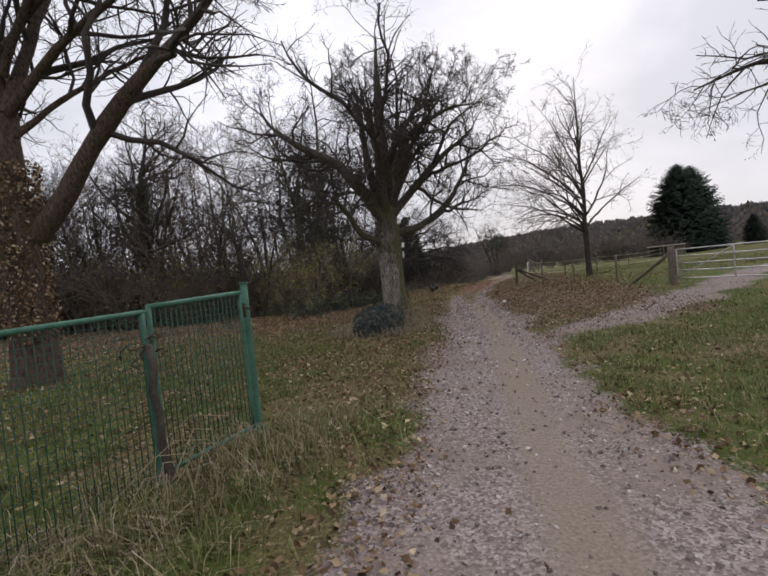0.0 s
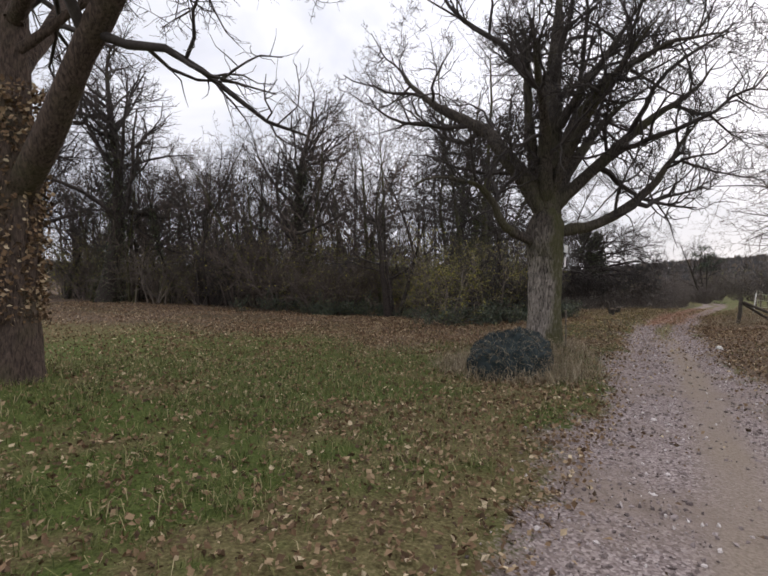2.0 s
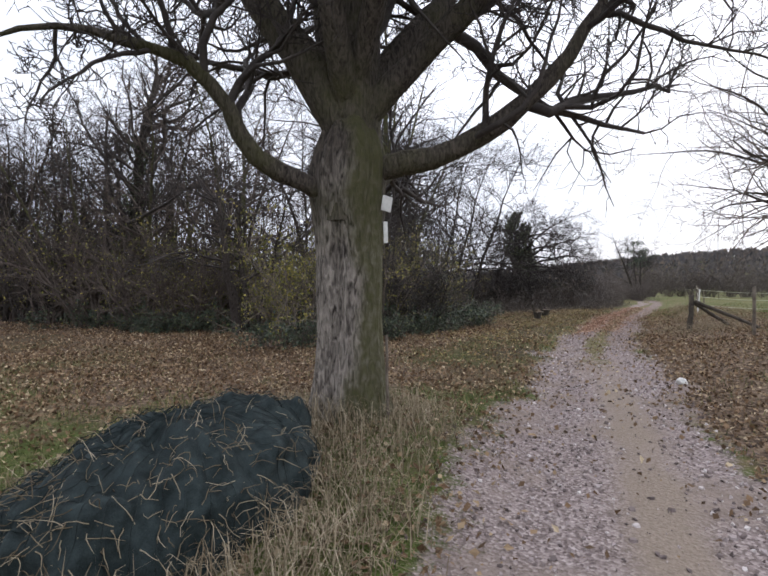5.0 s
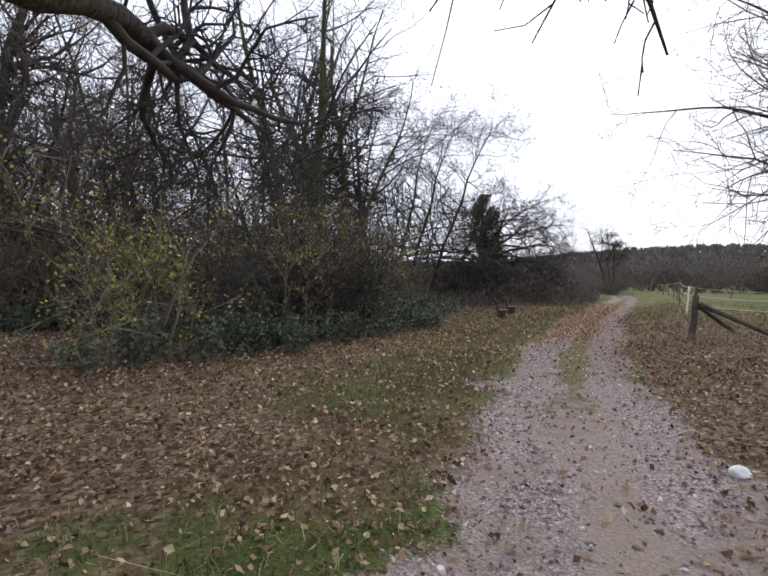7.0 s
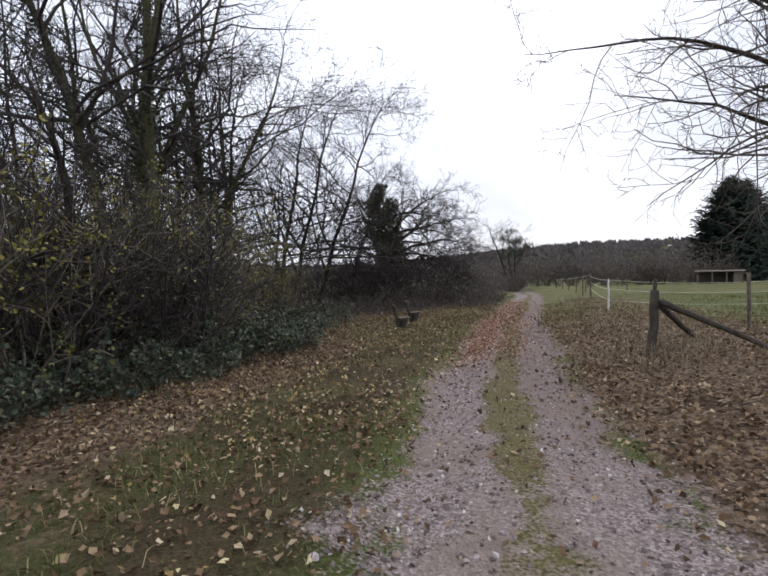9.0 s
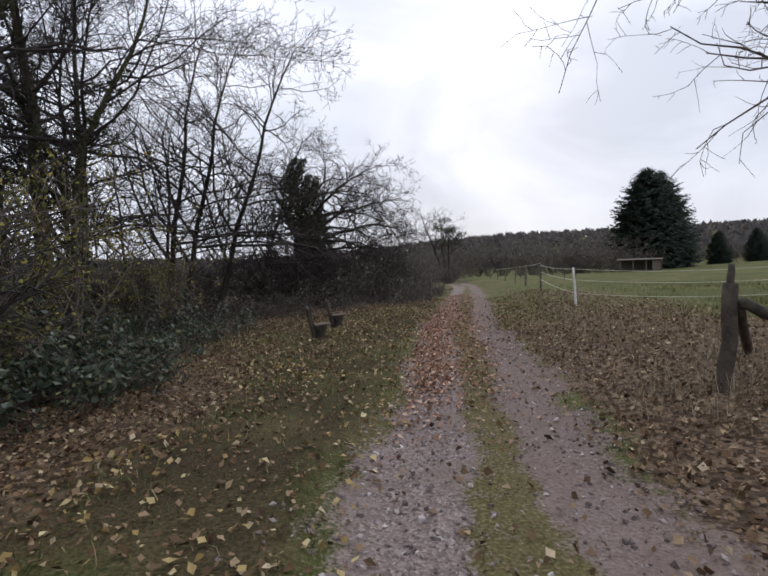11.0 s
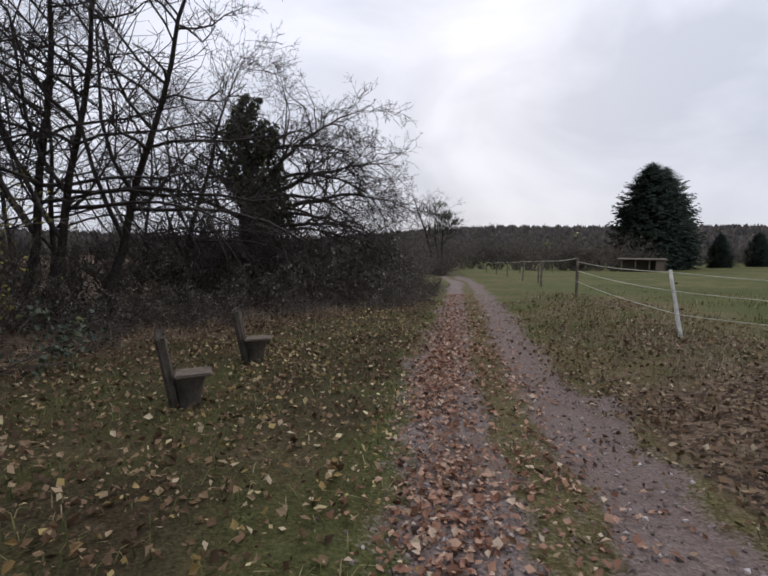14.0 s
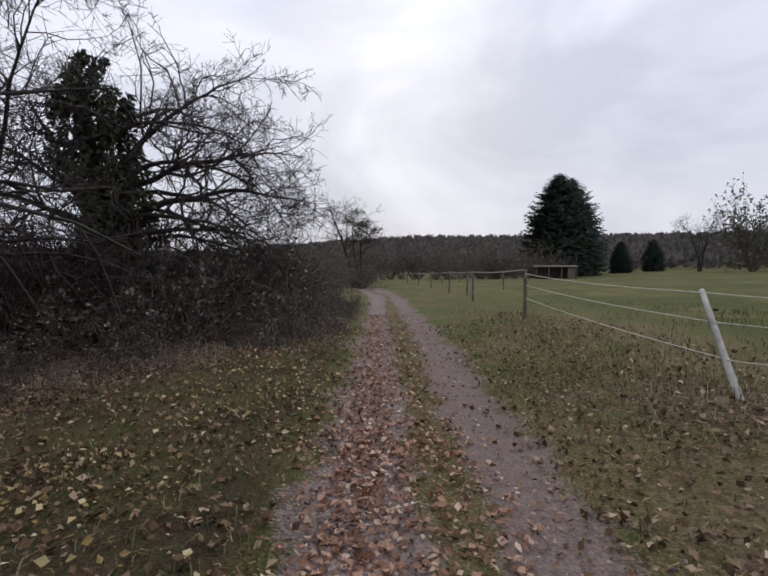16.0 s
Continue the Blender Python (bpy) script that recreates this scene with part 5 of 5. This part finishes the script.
def field_fence():
    corner = thing("corner_post", "weathered wooden corner post with two fallen braces", "fence post", group="paddock fence")
    x, y = 7.3, 27.05
    z = zof(x, y)
    rod("post", (x - 0.03, y, z - 0.3), (x + 0.05, y, z + 1.08), 0.08, WOOD_DARK, corner, 12, 0.07, 0.006, 1, 8)
    rod("top_stub", (x + 0.05, y, z + 1.05), (x + 0.06, y, z + 1.27), 0.035, WOOD_DARK, corner, 8, 0.03, 0.004, 2)
    rod("brace", (x + 0.12, y - 0.03, z + 0.82), (x + 1.5, y + 1.3, zof(x + 1.5, y + 1.3) + 0.05), 0.055, WOOD_DARK, corner, 9, None, 0.006, 3)
    rod("rail", (x + 0.10, y - 0.08, z + 0.90), (x + 1.75, y - 0.25, zof(x + 1.75, y - 0.25) + 0.03), 0.055, WOOD_DARK, corner, 9, 0.045, 0.01, 4, 8)

    def simple(px, py, tall, r, lean=(0, 0), m=WOOD, label="thin weathered wooden fence post in the grass"):
        ob = thing("fence_post", label, "fence post", group="paddock fence")
        zz = zof(px, py)
        rod("post", (px, py, zz - 0.25), (px + lean[0], py + lean[1], zz + tall), r, m, ob, 9, r * 0.9, 0.004, int(px * 7), 6)
        return (px + lean[0], py + lean[1], zz + tall)

    for px, py, tall in ((7.95, 24.6, 1.25), (8.6, 22.2, 0.95), (9.3, 19.6, 1.15), (11.1, 30.0, 1.25), (14.2, 32.6, 1.25), (17.5, 35.0, 1.2), (21.5, 37.5, 1.2)):
        simple(px, py, tall, 0.045)
    w = thing("tape_post", "leaning pale grey post holding electric fence tapes", "fence post", group="paddock fence")
    wx, wy = 10.27, 35.25
    wz = zof(wx, wy)
    rod("post", (wx, wy, wz - 0.25), (wx + 0.40, wy + 0.88, wz + 1.06), 0.036, PALE, w, 10, 0.031, 0.004, 5, 6)
    for h in (0.45, 0.85):
        bm = bmesh.new()
        box(bm, (0.03, 0.05, 0.03), (wx + 0.37 * h + 0.04, wy + 0.82 * h - 0.03, wz + h), None, 0.006)
        part("insulator", bm, RUST, w, "small dark insulator")
    p2 = simple(12.68, 42.5, 1.22, 0.05)
    posts = [(15.3, 50.0, 1.2), (17.4, 56.6, 1.2), (19.6, 64, 1.1), (21.5, 71, 1.1), (24, 80, 1.1)]
    tops = [p2] + [simple(px, py, t, 0.05, (0.1 * (k % 2), 0)) for k, (px, py, t) in enumerate(posts)]
    for px, py in ((16.9, 53.5), (23.0, 60), (27, 78), (31, 82), (35, 86)):
        simple(px, py, 1.0, 0.05)

    def tape(a, b, sag, r=0.008):
        ob = thing("fence_tape", "yellowish electric fence tape strung between posts", "wire", group="paddock fence tapes")
        t = np.linspace(0, 1, 14)[:, None]
        P = np.array(a) * (1 - t) + np.array(b) * t
        P[:, 2] -= sag * 4 * (t * (1 - t))[:, 0]
        v, f = tubes(P[None], np.full((1, 14), r), 5)
        hang("tape", mesh_from("tape", v, f, [ROPE]), ob)

    for h in (1.03, 0.72, 0.36):
        here = (wx + 0.378 * h, wy + 0.83 * h, wz + h)
        tape(here, (p2[0], p2[1], p2[2] - (1.15 - h) * 0.9), 0.05)
        tape(here, (14.2, 32.6, zof(14.2, 32.6) + h * 0.95), 0.10)
        tape((14.2, 32.6, zof(14.2, 32.6) + h * 0.95), (21.5, 37.5, zof(21.5, 37.5) + h), 0.1)
    for a, b in zip(tops[:-1], tops[1:]):
        tape(a, b, 0.05, 0.01)


field_fence()


def field_gate():
    a, b = Vector((10.0, 17.0, 0)), Vector((11.6, 13.3, 0))
    z = zof(a.x, a.y)
    post = thing("gate_post", "stout old wooden gate post with a leaning brace", "fence post", (0, 0, 0), 0)
    rod("post", (a.x, a.y, z - 0.3), (a.x, a.y, z + 1.32), 0.13, WOOD, post, 12, 0.12, 0.008, 6, 7)
    rod("brace", (a.x - 0.05, a.y + 0.15, z + 1.05), (a.x - 0.55, a.y + 1.75, z + 0.05), 0.055, WOOD, post, 9, None, 0.006, 7)
    gate = thing("field_gate", "galvanised steel five-bar field gate across the drive", "gate")
    d = (b - a).normalized()
    s, e = a + d * 0.18, b - d * 0.1
    for h in (0.22, 0.48, 0.72, 0.96, 1.20):
        rod("bar", (s.x, s.y, z + h), (e.x, e.y, z + h), 0.021, STEEL, gate, 9)
    for p in (s, (s + e) / 2, e):
        rod("upright", (p.x, p.y, z + 0.2), (p.x, p.y, z + 1.22), 0.021, STEEL, gate, 9)
    rod("brace", (s.x, s.y, z + 0.24), ((s + e) / 2).to_tuple()[:2] + (z + 1.18,), 0.015, STEEL, gate, 9)
    other = thing("gate_post", "stout old wooden gate post at the drive", "fence post")
    rod("post", (b.x, b.y, z - 0.3), (b.x, b.y, z + 1.3), 0.12, WOOD, other, 12, 0.11, 0.008, 8, 7)


field_gate()


def log_seat(x, y, rz, s, label):
    """A seat hewn from a log: block, seat slab and a slanted back left standing."""
    ob = thing("log_seat", label, "seat", (x, y, zof(x, y)), rz, "log seats")
    g = np.random.default_rng(int(x * 100))
    a = np.arange(16) * 2 * np.pi / 16
    zs = np.array([-0.1, 0.0, 0.1, 0.2, 0.28, 0.33]) * s
    rad = np.array([0.13, 0.115, 0.11, 0.125, 0.15, 0.165]) * s
    A, Z = np.meshgrid(a, zs)
    r = rad[:, None] * (1 + 0.14 * (value_noise(A * 2.2, Z * 9, 1, int(y)) - 0.5))
    v = np.stack([np.cos(A) * r, np.sin(A) * r * 0.9, Z], -1).reshape(-1, 3)
    i = np.arange(5)[:, None] * 16 + np.arange(16)
    j = np.arange(5)[:, None] * 16 + (np.arange(16) + 1) % 16
    hang("block", mesh_from("block", v, np.stack([i, j, j + 16, i + 16], -1).reshape(-1, 4), [WOOD_DARK]), ob)
    bm = bmesh.new()
    box(bm, (0.37 * s, 0.32 * s, 0.035 * s), (0.04 * s, 0, 0.345 * s), Euler((0.02, -0.04, 0.10)).to_matrix(), 0.015)
    part("seat", bm, CUT, ob, "pale sawn seat face")
    bm = bmesh.new()
    box(bm, (0.09 * s, 0.21 * s, 0.82 * s), (-0.21 * s, 0, 0.37 * s), Euler((0, -0.20, 0)).to_matrix(), 0.03)
    for vert in bm.verts:
        if vert.co.z > 0.55 * s:
            vert.co.z += vert.co.y * 0.25
        vert.co += Vector((g.normal(), g.normal(), g.normal())) * 0.006
    part("backrest", bm, WOOD_DARK, ob)
    bm = bmesh.new()
    box(bm, (0.10 * s, 0.15 * s, 0.06 * s), (-0.26 * s, 0.02, 0.66 * s), Euler((0.1, 0.5, 0)).to_matrix(), 0.012)
    part("broken_edge", bm, CUT, ob, "pale split wood")


log_seat(3.30, 33.5, 8, 0.95, "rough log seat with slanted back standing in leaves")
log_seat(3.76, 35.35, -4, 0.95, "rough log seat with pale top on leafy grass")

stake = thing("thin_stake", "thin weathered stake standing beside the pear trunk", "stake")
rod("stake", (0.74, 14.86, zof(0.74, 14.86) - 0.1), (0.72, 14.88, zof(0.74, 14.86) + 0.85), 0.017, WOOD, stake, 8, 0.014, 0.003, 3)
for x, y in ((-20.6, 26.0), (-22.4, 25.6)):
    peg = thing("boundary_stake", "thin pale stake at the edge of the lawn", "stake", group="boundary stakes")
    rod("stake", (x, y, zof(x, y) - 0.1), (x + 0.05, y, zof(x, y) + 0.95), 0.03, WOOD, peg, 8, 0.025, 0.004, int(-x))
trough = thing("white_trough", "white trough standing in the field beyond the trees", "trough", (-2.1, 55.4, zof(-2.1, 55.4)), 10)
bm = bmesh.new()
box(bm, (1.5, 0.5, 0.28), (0, 0, 0.62), None, 0.04)
part("basin", bm, WHITE, trough)
for sx in (-0.6, 0.6):
    bm = bmesh.new()
    box(bm, (0.08, 0.4, 0.6), (sx, 0, 0.26), None, 0.01)
    part("leg", bm, WOOD_DARK, trough)

g = np.random.default_rng(2)
stone = thing("white_stone", "pale rounded stone lying at the track's edge", "stone", (4.57, 19.02, zof(4.57, 19.02)))
bm = bmesh.new()
bmesh.ops.create_icosphere(bm, subdivisions=3, radius=0.085)
for vert in bm.verts:
    vert.co = Vector((vert.co.x * 1.0, vert.co.y * 0.8, vert.co.z * 0.75 + 0.03)) * (1 + 0.25 * noise.noise(vert.co * 14))
part("stone", bm, WHITE, stone)


# ---------- field, spruce, shelter and distance ----------
def conifer(name, label, seed, tall, wide, boughs):
    g = np.random.default_rng(seed)
    ob = thing(name, label, "tree")
    P, R = stem(g, (0, 0, -0.3), (0.01, 0), tall, tall * 0.018, 8, 0.01, 0.08)
    v, f = tubes(P, R, 8)
    hang("trunk", mesh_from("trunk", v, f, [BARK_DARK]), ob)
    h = g.random(boughs) ** 1.15
    a = g.random(boughs) * 6.283
    ln = wide * 0.5 * (1 - h * h) ** 0.66 * np.minimum(1, 0.86 + h * 0.8) * (0.72 + 0.46 * g.random(boughs) ** 0.7) + 0.3
    z = h * tall * 0.97 + 0.03 * tall
    tip_up = g.uniform(-0.5, 0.06, boughs)
    d = np.stack([np.cos(a), np.sin(a), 0 * a], 1)
    sd = np.stack([-np.sin(a), np.cos(a), 0 * a], 1)
    vs, fs = [], []
    for k in range(9):
        t = 0.25 + 0.75 * k / 8
        mid = d * (ln * t)[:, None] + np.array([0, 0, 1.0]) * (z + tip_up * ln * t + 0.26 * ln * t * t + g.normal(size=boughs) * 0.12)[:, None]
        for sg in (-1, 1):
            size = ln * 0.30 * (1.2 - t * 0.85) * g.uniform(0.6, 1.35, boughs)
            dr = unit(d * 0.8 + sd * sg * 0.75 + g.normal(size=d.shape) * 0.18 + np.array([0, 0, -0.22]))
            tip = mid + dr * size[:, None]
            q = sd * (size * 0.16)[:, None] + g.normal(size=d.shape) * (size * 0.05)[:, None]
            up = np.array([0, 0, 1.0]) * (size * 0.10)[:, None]
            vs.append(np.stack([mid - q - d * (size * 0.2)[:, None], mid + q + up, tip, mid - up * 1.6], 1).reshape(-1, 3))
    n = boughs
    base = 0
    for block in vs:
        i = base + np.arange(n)[:, None] * 4
        fs += [i + np.array([0, 1, 2]), i + np.array([0, 2, 3])]
        base += len(block)
    hang("crown", mesh_from("crown", np.concatenate(vs), np.concatenate(fs), [NEEDLE], shade=False), ob)
    return ob


spruce = conifer("spruce_tree", "huge dark green spruce standing at the field's far side", 401, 21.3, 13.6, 1250)
put(spruce, 72.0, 117.5, 0, 1.0, None, True, "conifers beyond the field")
put(spruce, 75.6, 118.5, 130, 0.97, None, False, "conifers beyond the field")
put(spruce, 93.6, 123.0, 60, 0.35, None, False, "conifers beyond the field")
put(spruce, 105.6, 125.2, 200, 0.37, None, False, "conifers beyond the field")


def shelter():
    x, y = 58.2, 100.6
    ob = thing("field_shelter", "low grey wooden field shelter with open front", "shed", (x, y, zof(x, y)), -35)
    for k in range(4):
        bm = bmesh.new()
        box(bm, (0.18, 0.18, 2.1), (-3.0 + 2.0 * k, -1.1, 1.0), None, 0.01)
        part("post", bm, WOOD, ob)
    bm = bmesh.new()
    box(bm, (7.0, 3.0, 0.12), (0, 0, 2.12), Euler((0.06, 0, 0)).to_matrix(), 0.01)
    part("roof", bm, WOOD, ob, "flat grey roof")
    bm = bmesh.new()
    box(bm, (6.6, 0.08, 2.0), (0, 1.2, 1.0))
    part("back_wall", bm, WOOD_DARK, ob)
    bm = bmesh.new()
    box(bm, (1.2, 0.08, 1.9), (2.5, -1.05, 0.95))
    part("front_panel", bm, WOOD, ob)
    bm = bmesh.new()
    box(bm, (0.08, 2.4, 2.0), (3.25, 0.05, 1.0))
    part("side_wall", bm, WOOD, ob)


shelter()


def distance():
    g = np.random.default_rng(501)
    bare = wild_tree("field_tree", "bare rounded tree far across the field", 510, 8.5, 0.18, 3, per=(20, 8, 4), bark=BARK_DARK, twig=TWIG, spread_l=0.5, up=0.0)
    put(bare, 17.6, 77.0, 0, 1.02, None, True, "far field trees")
    put(bare, 98.7, 107.5, 50, 1.45, None, False, "far field trees")
    leafy = shrub("leafy_field_tree", "broad tree with greyish green leaves across the field", 511, 11.0, 22, TWIG_BROWN, LEAF_GREEN, 6000, 0.4, (8, 5), (0.16, 0.36))
    put(leafy, 91.7, 92.0, 0, 1.15, None, True)
    m = np.random.default_rng(512)
    for k in range(11):
        a, e = m.random() * 6.283, m.random() ** 0.5
        at = np.array([17.6 + math.cos(a) * 2.2 * e, 77.0 + math.sin(a) * 2.2 * e, zof(17.6, 77) + 4.3 + 3.0 * m.random() * (1 - 0.4 * e)])
        ob = thing("mistletoe", "round evergreen mistletoe clump in a bare tree", "mistletoe", tuple(at), 0, "mistletoe clumps")
        p = unit(m.normal(size=(170, 3))) * np.array([0.75, 0.75, 0.42]) * m.random((170, 1)) ** 0.5
        v, f = leaves(p, m.uniform(0.09, 0.2, 170), m)
        hang("foliage", mesh_from("foliage", v, f, [LEAF_GREEN], shade=False), ob)
    far = shrub("far_bush", "bare brown bush in the hedge beyond the field", 520, 4.6, 16, TWIG_FAR_HAZE, LEAF_FAR_HAZE, 420, 0.5, (6, 3), (0.12, 0.3))
    row = [(20 + 45 * t + g.normal() * 3, 105 + 12 * t + g.normal() * 5) for t in g.random(34)] + [(62 + 46 * t, 128 + g.normal() * 4) for t in g.random(12)] + [(-6 - 60 * t, 100 + g.normal() * 6) for t in g.random(10)]
    planted([far], row, "hedge beyond the field", g, 0.85, 1.45)

    # Woods on the ridge.
    n = 9000
    a = g.uniform(-1.25, 1.35, n)
    r = 230 + 330 * g.random(n) ** 0.8
    x, y = np.sin(a) * r, np.cos(a) * r
    keep = (x * 0.35 + y * 0.94 > 60)
    x, y = x[keep], y[keep]
    n = len(x)
    z = height(x, y)
    tall = g.uniform(4.5, 8.5, n)
    vs = []
    for k in range(9):
        aa, rr = g.random(n) * 6.283, tall * 0.32 * g.random(n)
        c = np.stack([x + np.cos(aa) * rr, y + np.sin(aa) * rr, z + tall * g.uniform(0.1, 0.6, n)], 1)
        w = unit(g.normal(size=(n, 3))) * (tall * 0.24)[:, None] * np.array([1, 1, 0.2])
        t = c + np.stack([g.normal(size=n) * 0.4, g.normal(size=n) * 0.4, tall * g.uniform(0.25, 0.45, n)], 1)
        vs.append(np.stack([c - w, c + w, t], 1).reshape(-1, 3))
    v = np.concatenate(vs)
    stuff("far_woods", "brown and dark green woods on the far ridge", "woods", v, np.arange(len(v)).reshape(-1, 3), HAZY_FAR_WOOD)


# Wood colours greyed and lightened to paint in the aerial haze.
HAZY_FAR_WOOD = island_mat("hazy_far_wood", [(0.0, (0.075, 0.080, 0.080)), (0.4, (0.125, 0.116, 0.114)), (0.8, (0.17, 0.150, 0.138)), (1.0, (0.225, 0.175, 0.135))])
distance()
